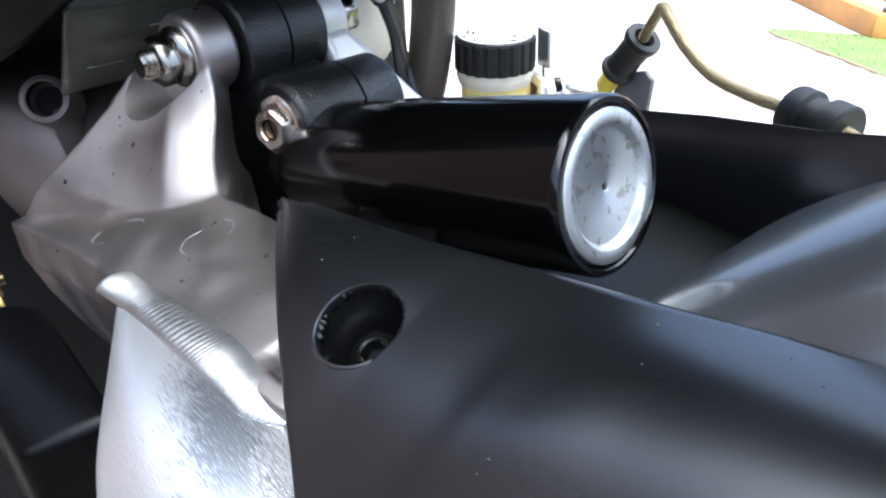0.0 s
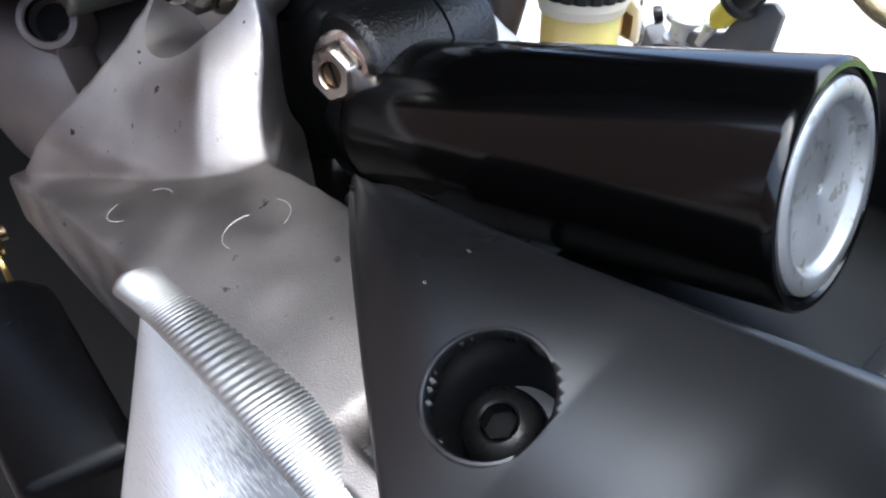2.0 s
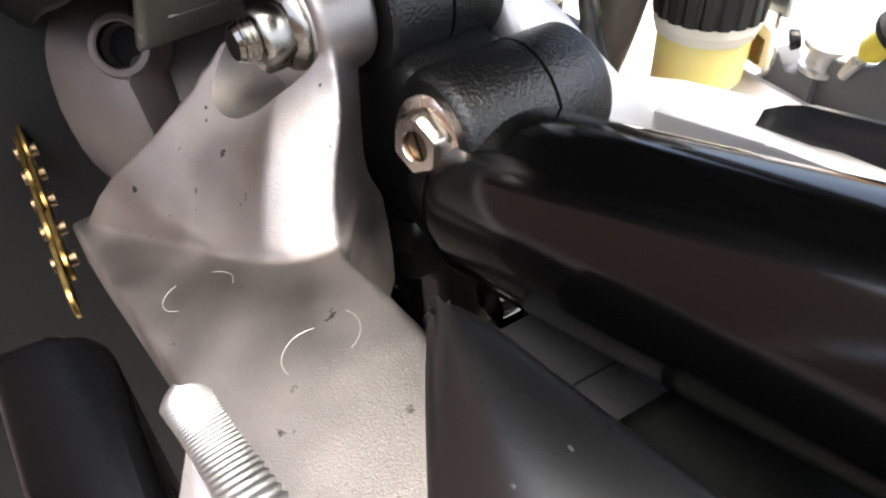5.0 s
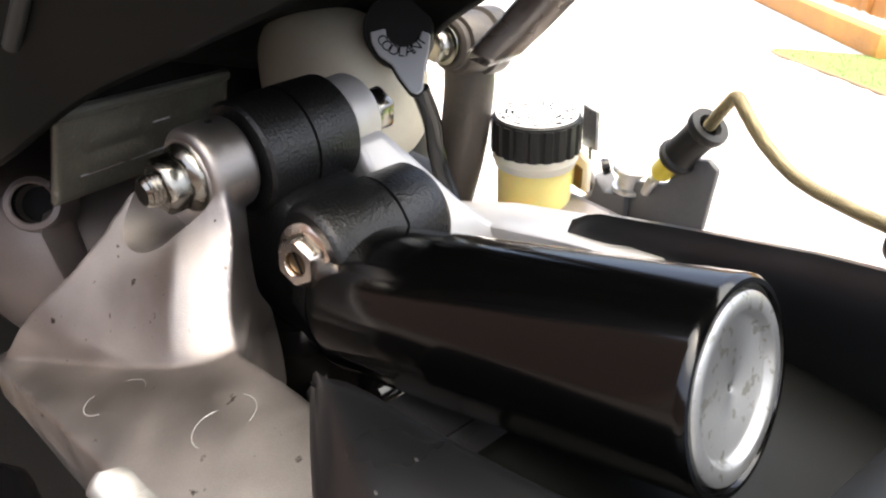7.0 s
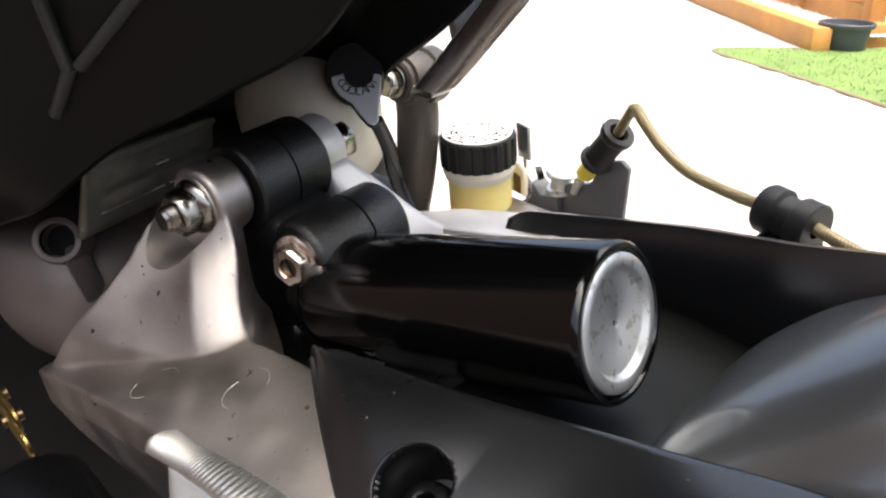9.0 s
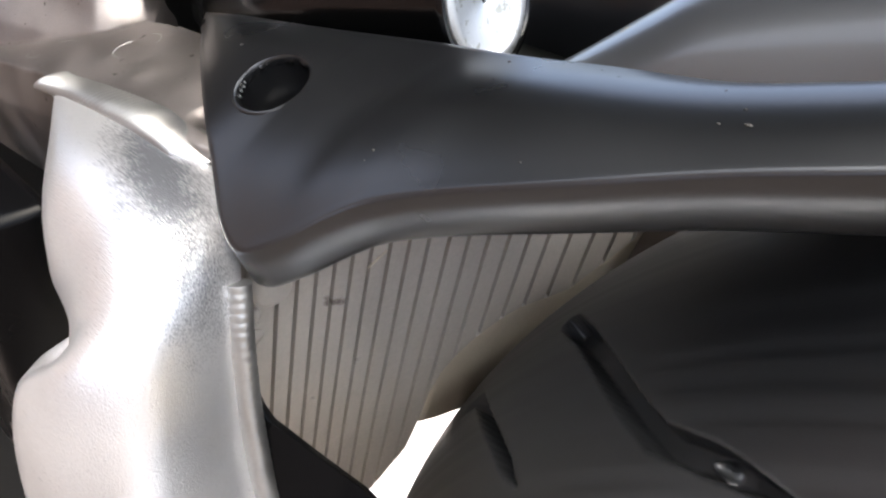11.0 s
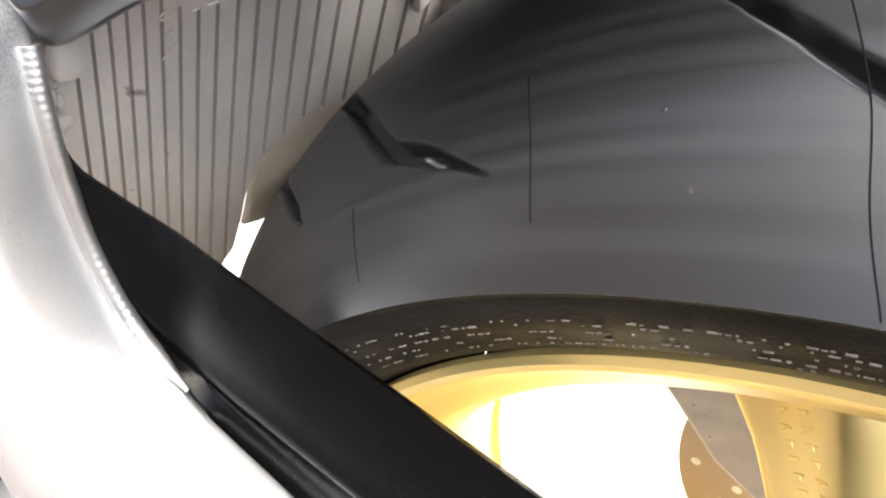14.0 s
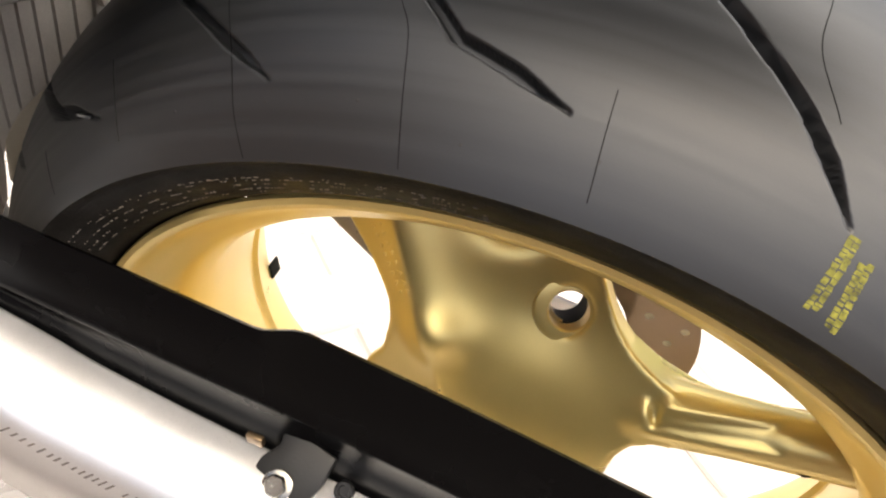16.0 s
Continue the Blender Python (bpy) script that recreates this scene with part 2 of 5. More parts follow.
BRICK = material("unseen_wall_brick", (0.15, 0.09, 0.068), 0.85, 0.0, 0.5, 60, 0.2, 6)


def fluid_material():
    m = bpy.data.materials.new("brake_fluid_plastic")
    m.use_nodes = True
    b = m.node_tree.nodes["Principled BSDF"]
    b.inputs["Base Color"].default_value = (1.0, 0.74, 0.28, 1)
    b.inputs["Roughness"].default_value = 0.3
    b.inputs["Subsurface Weight"].default_value = 0.8
    b.inputs["Subsurface Radius"].default_value = (0.02, 0.012, 0.004)
    b.inputs["Subsurface Scale"].default_value = 1.0
    return m


FLUID = fluid_material()


# ---- building helpers: places on the motorcycle are in millimetres from its rear axle, x to the tail, y to its right side ----
def V(*a):
    return Vector(a if len(a) == 3 else a[0])


def part(name, bm, mat, parent=None, label="", sharp=35, scale=0.001):
    """Links a bmesh, drawn in millimetres, as one mesh object under parent."""
    if scale != 1:
        bmesh.ops.scale(bm, vec=(scale,) * 3, verts=bm.verts)
    bmesh.ops.recalc_face_normals(bm, faces=bm.faces)
    lim = math.cos(radians(sharp))
    for f in bm.faces:
        f.smooth = True
    for e in bm.edges:
        if len(e.link_faces) == 2 and e.link_faces[0].normal.dot(e.link_faces[1].normal) < lim:
            e.smooth = False
    me = bpy.data.meshes.new(name)
    bm.to_mesh(me)
    bm.free()
    me.materials.append(mat)
    ob = new(name, me)
    if parent:
        ob.parent = parent
    if label:
        tagged(ob, label)
    return ob


def frame_of(axis):
    a = V(axis).normalized()
    u = a.orthogonal().normalized()
    return a, u, a.cross(u)


def lathe(bm, profile, origin, axis, seg=48, closed=False, start=0.0, sweep=360.0, ref=None):
    """Turns (radius, height) round an axis; ref fixes where the sweep begins."""
    a, u, v = frame_of(axis)
    if ref is not None:
        u = (V(ref) - a * a.dot(V(ref))).normalized()
        v = a.cross(u)
    o, rings, n = V(origin), [], seg if sweep == 360 else seg + 1
    for i in range(n):
        t = radians(start + sweep * i / seg)
        d = u * math.cos(t) + v * math.sin(t)
        rings.append([bm.verts.new(o + d * max(r, 1e-4) + a * h) for r, h in profile])
    m = len(profile)
    for i in range(seg):
        p, q = rings[i], rings[(i + 1) % n]
        for j in range(m if closed else m - 1):
            k = (j + 1) % m
            bm.faces.new((p[j], q[j], q[k], p[k]))
    bmesh.ops.remove_doubles(bm, verts=[x for r in rings for x in r], dist=0.002)
    return rings


def spline(points, n=8):
    """Catmull-Rom through tuples of any length."""
    p = np.array(points, float)
    p = np.vstack([2 * p[0] - p[1], p, 2 * p[-1] - p[-2]])
    out = []
    for i in range(1, len(p) - 2):
        for t in np.linspace(0, 1, n, endpoint=False):
            a, b, c, d = p[i - 1:i + 3]
            out.append(0.5 * (2 * b + (c - a) * t + (2 * a - 5 * b + 4 * c - d) * t * t + (3 * b - a - 3 * c + d) * t ** 3))
    out.append(p[-2])
    return [tuple(x) for x in out]


def tube(bm, points, radius, seg=14, flat=1.0, caps=True):
    """Sweeps a ring along points; radius is a number or one for each point."""
    pts = [V(p[:3]) for p in points]
    rad = radius if hasattr(radius, "__len__") else [radius] * len(pts)
    up, rings = None, []
    for i, p in enumerate(pts):
        d = (pts[min(i + 1, len(pts) - 1)] - pts[max(i - 1, 0)]).normalized()
        if up is None:
            up = d.orthogonal().normalized()
        up = (up - d * d.dot(up)).normalized()
        s = d.cross(up)
        rings.append([bm.verts.new(p + rad[i] * (up * math.cos(2 * math.pi * k / seg) + s * flat * math.sin(2 * math.pi * k / seg))) for k in range(seg)])
    for a, b in zip(rings, rings[1:]):
        for k in range(seg):
            bm.faces.new((a[k], a[(k + 1) % seg], b[(k + 1) % seg], b[k]))
    if caps:
        bm.faces.new(rings[0])
        bm.faces.new(rings[-1])
    return rings


def loft(bm, sections, ring=False, caps=False):
    rows = [[bm.verts.new(V(p)) for p in s] for s in sections]
    n = len(rows[0])
    for a, b in zip(rows, rows[1:]):
        for k in range(n if ring else n - 1):
            bm.faces.new((a[k], a[(k + 1) % n], b[(k + 1) % n], b[k]))
    if caps:
        bm.faces.new(rows[0])
        bm.faces.new(rows[-1])
    return rows


def prism(bm, outline, out, bevel=0.0, segments=2):
    """Extrudes a flat outline along the vector out and rounds its edges."""
    a = [bm.verts.new(V(p)) for p in outline]
    b = [bm.verts.new(V(p) + V(out)) for p in outline]
    fs = [bm.faces.new(a), bm.faces.new(list(reversed(b)))]
    n = len(a)
    for k in range(n):
        fs.append(bm.faces.new((a[k], b[k], b[(k + 1) % n], a[(k + 1) % n])))
    if bevel:
        es = list({e for f in fs for e in f.edges})
        bmesh.ops.recalc_face_normals(bm, faces=fs)
        bmesh.ops.bevel(bm, geom=es, offset=bevel, segments=segments, affect="EDGES", clamp_overlap=True, profile=0.5)


def block(bm, lo, hi, bevel=0.0, segments=2):
    (x0, y0, z0), (x1, y1, z1) = lo, hi
    prism(bm, [(x0, y0, z0), (x1, y0, z0), (x1, y1, z0), (x0, y1, z0)], (0, 0, z1 - z0), bevel, segments)


def hexagon(bm, centre, axis, across, height, bevel=0.6, turn=0.0):
    a, u, v = frame_of(axis)
    r = across / math.sqrt(3)
    prism(bm, [V(centre) + r * (u * math.cos(radians(60 * k + turn)) + v * math.sin(radians(60 * k + turn))) for k in range(6)], a * height, bevel, 1)


def group_empty(name, label, category, m=None):
    ob = new(name)
    ob.empty_display_size = 0.05
    if m is not None:
        ob.matrix_world = m
    return tagged(ob, label, category)


def mod_solid(ob, mm, offset=0.0):
    md = ob.modifiers.new("thickness", "SOLIDIFY")
    md.thickness, md.offset = mm / 1000, offset
    return ob


def mod_bevel(ob, mm, seg=2, angle=35):
    md = ob.modifiers.new("edges", "BEVEL")
    md.width, md.segments, md.limit_method, md.angle_limit = mm / 1000, seg, "ANGLE", radians(angle)
    return ob


def at_x(table, x):
    """Reads a table of (x, a, b) at x."""
    xs = [r[0] for r in table]
    return tuple(float(np.interp(x, xs, [r[k] for r in table])) for k in range(1, len(table[0])))


def quad(bm, pts):
    return bm.faces.new([bm.verts.new(V(p)) for p in pts])


def ball(bm, centre, radii, nu=20, nv=12, power=1.0):
    """A rounded lump: radii along x, y and z; power below 1 squares it off."""
    rows = []
    for j in range(nv + 1):
        b = math.pi * (j / nv - 0.5)
        row = []
        for i in range(nu):
            a = 2 * math.pi * i / nu
            d = (math.cos(a) * math.cos(b), math.sin(a) * math.cos(b), math.sin(b))
            d = [math.copysign(abs(k) ** power, k) for k in d]
            row.append(V(centre) + V(*(k * r for k, r in zip(d, radii))))
        rows.append(row)
    vs = [[bm.verts.new(p) for p in row] for row in rows]
    for a, b in zip(vs, vs[1:]):
        for i in range(nu):
            bm.faces.new((a[i], a[(i + 1) % nu], b[(i + 1) % nu], b[i]))
    bmesh.ops.remove_doubles(bm, verts=[v for r in vs for v in r], dist=0.01)


def screw(bm, centre, axis, r, height, socket=0.55):
    """A round-headed socket screw."""
    a = V(axis).normalized()
    lathe(bm, [(0, height * 0.45), (r * socket * 0.9, height * 0.45), (r * socket, height), (r * 0.82, height), (r * 0.96, height * 0.8), (r, height * 0.3), (r, 0)], centre, a, 24)


def melted(ob, voxel, rounds):
    """Joins the overlapping solids of one mesh into a single skin and softens its edges."""
    md = ob.modifiers.new("skin", "REMESH")
    md.mode, md.voxel_size, md.use_smooth_shade = "VOXEL", voxel / 1000, True
    md = ob.modifiers.new("soften", "SMOOTH")
    md.factor, md.iterations = 0.5, rounds
    skin = bpy.data.meshes.new_from_object(ob.evaluated_get(bpy.context.evaluated_depsgraph_get()))
    ob.modifiers.clear()
    ob.data = skin
    return ob


# ---- ground ----
def ground():
    bm = bmesh.new()
    quad(bm, [(-400, -400, -0.02), (400, -400, -0.02), (400, 400, -0.02), (-400, 400, -0.02)])
    tagged(part("ground", bm, DRIVE, scale=1), "brown gritty ground round the concrete block paving", "ground", kind="structure")


ground()
LAWN = [(-2.01, 3.65), (-1.96, 3.56), (-1.80, 3.46), (-1.462, 3.27), (-0.987, 2.965), (3.0, 0.4), (6.0, 3.5), (1.5, 7.9), (-1.40, 4.29), (-1.70, 3.97), (-1.93, 3.76)]


def in_lawn(x, y):
    hit = False
    for (x0, y0), (x1, y1) in zip(LAWN, LAWN[1:] + LAWN[:1]):
        if (y0 > y) != (y1 > y) and x < (x1 - x0) * (y - y0) / (y1 - y0) + x0:
            hit = not hit
    return hit


# unseen plain wall added beside the motorcycle to block low sky and give brown reflections
def reflected_wall():
    bm = bmesh.new()
    block(bm, (-9, -2.6, -0.02), (-1.0, -2.3, 4.0))
    block(bm, (-1.0, -3.3, -0.02), (6, -3.0, 1.5))
    tagged(part("unseen_wall", bm, BRICK, scale=1), "unseen reddish brown brick wall added beside the drive for its reflections", "wall", kind="structure")


reflected_wall()

# ---- motorcycle ----
LEAN, AXLE = 6.03, 0.3182
bike = group_empty("motorcycle", "sports motorcycle leaning on its stand with a gold rear wheel", "motorcycle", pose(0, 0, AXLE, LEAN, 0, 0))


def holder(name, label=""):
    ob = new(name)
    ob.parent = bike
    ob.empty_display_size = 0.02
    return tagged(ob, label)


# rear wheel: the tread is an arc of 125 mm round a ring of 195 mm
MID, RING, CROWN = 80.0, 195.0, 125.0


def on_tyre(theta, phi, lift=0.0):
    t, p = radians(theta), radians(phi)
    r = RING + (CROWN + lift) * math.cos(p)
    return (r * math.cos(t), MID + (CROWN + lift) * math.sin(p), r * math.sin(t))


GROOVES = [([(142, -17), (139.8, -21.5), (137.5, -27), (134.7, -33.8), (133.1, -37.2), (129.9, -39.9), (126.0, -43.9)], 3.0),
           ([(122.5, -16), (117.1, -27.0), (112.3, -36.6), (108.2, -43.7)], 2.0),
           ([(102.5, -19), (97.9, -30.5), (95.9, -35.5), (92.4, -38.5), (88.3, -42.3)], 2.0),
           ([(86.5, -9), (82.4, -19.3), (79.9, -24.3), (76.9, -29.6), (74.2, -35.5), (71.7, -41.5)], 2.2),
           ([(150, -22), (145, -33), (142, -40)], 2.2)]
SEAMS = [[(124.5, -33.8), (123.7, -41.6), (123.3, -49.5)], [(112.8, -29.4), (111.5, -39.6), (110.9, -48.6), (110.1, -55.5)],
         [(99.9, -31.0), (98.9, -36.1), (98.2, -47.3), (97.8, -55.0)], [(86.2, -37.5), (86.0, -43.7), (85.6, -52.7)],
         [(77.1, -11.2), (76.9, -21.2), (74.6, -30.0)], [(135.8, -42.7), (135.0, -52.3)]]


def tread_mesh():
    fine_ph = np.concatenate([np.arange(-56, -12, 0.30), np.arange(-12, 56.01, 2.0)])
    th = np.concatenate([np.arange(60, 150, 0.16), np.arange(150, 420, 1.5)])
    T, F = np.meshgrid(th, fine_ph, indexing="ij")
    gx, gy = np.radians(T) * 300, np.radians(F) * CROWN
    depth = np.zeros_like(T)
    for line, half in GROOVES:
        best = np.full_like(T, 1e9)
        along = np.zeros_like(T)
        q = [(radians(a) * 300, radians(b) * CROWN) for a, b in line]
        for k, ((x0, y0), (x1, y1)) in enumerate(zip(q, q[1:])):
            dx, dy = x1 - x0, y1 - y0
            t = np.clip(((gx - x0) * dx + (gy - y0) * dy) / (dx * dx + dy * dy), 0, 1)
            d = np.hypot(gx - x0 - t * dx, gy - y0 - t * dy)
            along = np.where(d < best, (k + t) / (len(q) - 1), along)
            best = np.minimum(best, d)
        w = half * np.clip((1.0 - along) * 5, 0.25, 1)
        s = np.clip((w + 0.25 - best) / 0.5, 0, 1)
        tie = 1 - 0.75 * np.exp(-((np.hypot(gx - radians(130.6) * 300, gy - radians(-39.5) * CROWN)) / 1.7) ** 4)
        depth = np.maximum(depth, tie * 7.0 * s * s * (3 - 2 * s) * np.clip((1.02 - along) * 6, 0.2, 1))
    t, p = np.radians(T), np.radians(F)
    r = RING + (CROWN - depth) * np.cos(p)
    y = MID + (CROWN - depth) * np.sin(p)
    pts = np.stack([r * np.cos(t), y, r * np.sin(t)], -1).reshape(-1, 3) / 1000
    n, m = T.shape
    i = np.arange(n)[:, None]
    j = np.arange(m - 1)[None]
    a, b = i * m + j, ((i + 1) % n) * m + j
    faces = np.stack([a, a + 1, b + 1, b], -1).reshape(-1, 4)
    me = bpy.data.meshes.new("tread")
    me.from_pydata(pts.tolist(), [], faces.tolist())
    me.polygons.foreach_set("use_smooth", [True] * len(me.polygons))
    me.materials.append(RUBBER)
    return me


def wheel():
    w = holder("rear_wheel", "gold cast rear wheel with a worn sports tyre")
    tyre = new("tyre", tread_mesh())
    tyre.parent = w
    tagged(tyre, "black sports tyre with short angled grooves")
    e_r, e_y = RING + CROWN * math.cos(radians(56)), MID - CROWN * math.sin(radians(56))
    side = [(e_r, e_y), (e_r - 1.2, e_y + 0.9), (e_r - 2.2, e_y + 2.2), (e_r - 5, e_y + 3.0), (256, -18.6), (255, -18.0), (250, -15.2), (249.4, -14.3), (244, -11), (240, -7.5), (237, -4), (235, -0.5), (234, 2)]
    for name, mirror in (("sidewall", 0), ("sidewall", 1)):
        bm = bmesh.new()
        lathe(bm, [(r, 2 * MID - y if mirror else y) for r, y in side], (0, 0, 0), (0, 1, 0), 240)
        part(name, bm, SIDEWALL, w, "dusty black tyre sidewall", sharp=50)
    # worn raised lettering as short bars
    rng = random.Random(4)
    bm = bmesh.new()
    for row, (r0, y0) in enumerate([(254.0, -17.5), (252.2, -16.5), (248.6, -14.0), (245.4, -12.0), (242.4, -9.7)]):
        a = 92.0
        while a < 142:
            ln = rng.choice((0.10, 0.16, 0.22, 0.4))
            if rng.random() < 0.2 + 0.5 * max(0, math.sin(a * 1.7 + row)):
                h = rng.uniform(0.2, 0.7)
                t0, t1 = radians(a), radians(a + ln)
                p = [(r0 * math.cos(t0), y0 - 0.25, r0 * math.sin(t0)), (r0 * math.cos(t1), y0 - 0.25, r0 * math.sin(t1)),
                     ((r0 + h) * math.cos(t1), y0 - 0.25 - h * 0.55, (r0 + h) * math.sin(t1)), ((r0 + h) * math.cos(t0), y0 - 0.25 - h * 0.55, (r0 + h) * math.sin(t0))]
                prism(bm, p, (0, 0.6, 0))
            a += ln + rng.uniform(0.06, 0.34)
    part("worn_lettering", bm, CHALKGREY, w, "worn pale moulded lettering")
    for line in SEAMS:
        bm = bmesh.new()
        tube(bm, [on_tyre(a, b, 0.0) for a, b in spline(line, 8)], 0.18, 6)
        part("mould_line", bm, INK, w)
    for a, b in [(108.2, -47.1), (101.3, -46.3), (85.8, -47.2), (116.6, -47.2), (124.2, -32.6), (118, -40), (94, -50)]:
        bm = bmesh.new()
        p = V(on_tyre(a, b, 0.0))
        lathe(bm, [(0, 0.15), (0.4, 0.12), (0.6, 0.0)], p, p - V(RING * math.cos(radians(a)), MID, RING * math.sin(radians(a))), 10)
        part("rubber_nub", bm, NUB if b < -46 else RUBBER, w)
    rng = random.Random(8)
    for s, e in (((71.3, -42.1), (71.3, -53.0)), ((70.9, -42.1), (70.8, -53.0)), ((70.0, -44.5), (69.6, -53.9)), ((69.6, -44.0), (69.1, -53.9))):
        t = 0.0
        while t < 0.97:
            ln = rng.uniform(0.03, 0.10)
            q = []
            for tt, da in ((t, -1), (t, 1), (min(1, t + ln), 1), (min(1, t + ln), -1)):
                q.append(on_tyre(s[0] + (e[0] - s[0]) * tt + da * rng.uniform(0.14, 0.26), s[1] + (e[1] - s[1]) * tt, 0.10))
            bm = bmesh.new()
            quad(bm, q)
            part("paint_dash", bm, MARK, w)
            t += ln + rng.uniform(0.004, 0.03)
    # rim
    prof = [(233.6, 0.5), (233.0, -1.6), (230.5, -2.4), (228, -1.4), (226, 0.4), (224.6, 3.0), (222.5, 6), (217, 11), (209, 17), (203, 26), (198, 40), (196, 80), (197, 104), (200.5, 110), (201.5, 114), (199, 117),
            (203, 130), (208, 142), (214, 150), (220, 154), (225, 157.5), (228, 161.5), (230.5, 162.5), (233.0, 161.6), (233.6, 159.5)]
    back = [(r + 3.5, y) for r, y in reversed(prof[6:-6])]
    bm = bmesh.new()
    lathe(bm, prof + back, (0, 0, 0), (0, 1, 0), 240, closed=True)
    part("rim", bm, GOLD, w, "gold painted cast rim")
    # spokes: a tilted plate with two arms and a round eye between them
    o, ux, us, un = V(24, 62, 128), V(1, 0, 0), V(0, 0.423, 0.906), V(0, -0.906, 0.423)
    def at(x, s, d=0.0):
        return V(x, o.y, o.z) + us * s + un * d
    EYE = (21.5, -5.0)
    arms = [(-150, 40), (-110, 9), (-88, -10), (-74, -28), (-71, -41), (-73, -63), (-84, -80), (-60, -130), (-20, -170), (-22, -260), (35, -260), (36, -170), (60, -120), (62, -90), (66, -70), (71, -61), (81, -55),
            (145, -41), (200, -30), (200, -16), (150, -22), (132, -27), (110, -28), (92, -25), (74, -20), (58, -12), (48, -3), (41, 7), (35, 18), (29, 28), (22, 45), (16, 62), (-20, 62), (-44, 56), (-72, 70), (-110, 72)]
    bm = bmesh.new()
    ring_in = [bm.verts.new(at(EYE[0] + 11.6 * math.cos(2 * math.pi * k / 28), EYE[1] + 13.0 * math.sin(2 * math.pi * k / 28))) for k in range(28)]
    ring_out = [bm.verts.new(at(x, s)) for x, s in arms]
    es = [bm.edges.new((r[k], r[(k + 1) % len(r)])) for r in (ring_in, ring_out) for k in range(len(r))]
    bmesh.ops.triangle_fill(bm, use_beauty=True, use_dissolve=True, edges=es, normal=un)
    fs = list(bm.faces)
    ex = bmesh.ops.extrude_face_region(bm, geom=fs)
    bmesh.ops.translate(bm, vec=un * -34, verts=[v for v in ex["geom"] if isinstance(v, bmesh.types.BMVert)])
    for (x0, s0, d0), (x1, s1, d1), r0, r1 in [((210, -24, -10), (80, -38, -11), 14, 17), ((80, -38, -11), (30, -66, -30), 17, 20)]:
        a, b = at(x0, s0, d0), at(x1, s1, d1)
        tube(bm, [a.lerp(b, k / 6) for k in range(7)], [r0 + (r1 - r0) * k / 6 for k in range(7)], 20)
    spokes = melted(part("spokes", bm, GOLD, w, "gold painted cast spokes", sharp=40), 1.6, 14)

    def relief(x, q):
        """How far the front of the spoke stands out: hollow web round the eye with a pocket under the rim, a crest along one arm, a boss where it ends, a sunk panel on the other arm."""
        web = -17 * math.exp(-((x - 18) / 48) ** 2 - ((q + 2) / 44) ** 2)
        ax, aq, bx, bq = -84.0, 46.0, -40.0, -34.0
        t = ((x - ax) * (bx - ax) + (q - aq) * (bq - aq)) / ((bx - ax) ** 2 + (bq - aq) ** 2)
        t1 = min(1.0, max(0.0, t))
        side = math.hypot(x - ax - t1 * (bx - ax), q - aq - t1 * (bq - aq))
        crest = 9 * math.exp(-(side / 17) ** 2)
        boss = 5 * math.exp(-((x + 42) / 15) ** 2 - ((q + 33) / 13) ** 2)
        flank = -0.45 * max(0.0, -62 - x - 0.45 * q)
        u, v2 = (x - 72) / 66, (q + 47 - 0.22 * (x - 72)) / 15
        edge = min(u * 2, (1 - u) * 2, v2, 1 - v2)
        panel = -2.6 * min(1.0, max(0.0, edge * 3.2)) if 0 < u < 1 and 0 < v2 < 1 else 0.0
        pocket = -17 * math.exp(-((x + 14) / 22) ** 2 - ((q - 40) / 17) ** 2)
        return web + crest + boss + flank + panel + pocket

    for v in spokes.data.vertices:
        rel = v.co * 1000 - V(0, o.y, o.z)
        h = rel.dot(un)
        share = min(1.0, max(0.0, (h + 30) / 20))
        v.co += un * (relief(rel.x, rel.dot(us)) * share / 1000)
    spokes.data.update()
    bm = bmesh.new()
    eye = at(*EYE, relief(*EYE) - 1.8)
    tilt = (un + V(0.22, 0, 0.16)).normalized()
    lathe(bm, [(10.6, -9), (10.8, 1.4), (11.6, 2.2), (17.0, 2.2), (18.2, 1.7), (18.9, 0.2), (19.4, -2.6), (22.5, -5.6)], eye, tilt, 44)
    part("spoke_eye", bm, GOLD, w)
    bm = bmesh.new()
    lathe(bm, [(10.7, -5), (11.0, -8), (11.0, -34)], eye, tilt, 32)
    part("eye_bore", bm, INK, w)
    rng = random.Random(31)
    for row in range(2):
        for k in range(9):
            x, q = -93 + 3.4 * k + 5.2 * row, 15 - 4.1 * k + 4.4 * row
            d = relief(x, q) - 0.1
            bm = bmesh.new()
            for (a0, b0), (a1, b1) in rng.choice(((((0, 0), (0, 3)), ((0, 3), (2, 0))), (((0, 0), (0, 3)), ((0, 1.6), (2, 1.6))), (((0, 0), (2, 0)), ((1, 0), (1, 3))), (((0, 0), (1, 3)), ((1, 3), (2, 0))))):
                p0, p1 = (x + 0.64 * a0 + 0.77 * b0, q - 0.77 * a0 + 0.64 * b0), (x + 0.64 * a1 + 0.77 * b1, q - 0.77 * a1 + 0.64 * b1)
                tube(bm, [at(*p0, relief(*p0)), at(*p1, relief(*p1))], 0.5, 6)
            part("cast_mark", bm, GOLD, w)
    for k in range(12):
        x, s = 84 + 4.6 * k, -45.5 + 1.0 * k
        bm = bmesh.new()
        prism(bm, [at(x, s, relief(x, s)), at(x + 2.2, s + 0.5, relief(x, s)), at(x + 2.2, s + 2.2, relief(x, s)), at(x + 0.3, s + 1.8, relief(x, s))], un * 0.7)
        part("cast_mark", bm, GOLD, w)
    bm = bmesh.new()
    lathe(bm, [(0, -1), (3.4, -1), (4.6, 0.6), (4.8, -2)], at(150, -37, 0.6), un, 20)
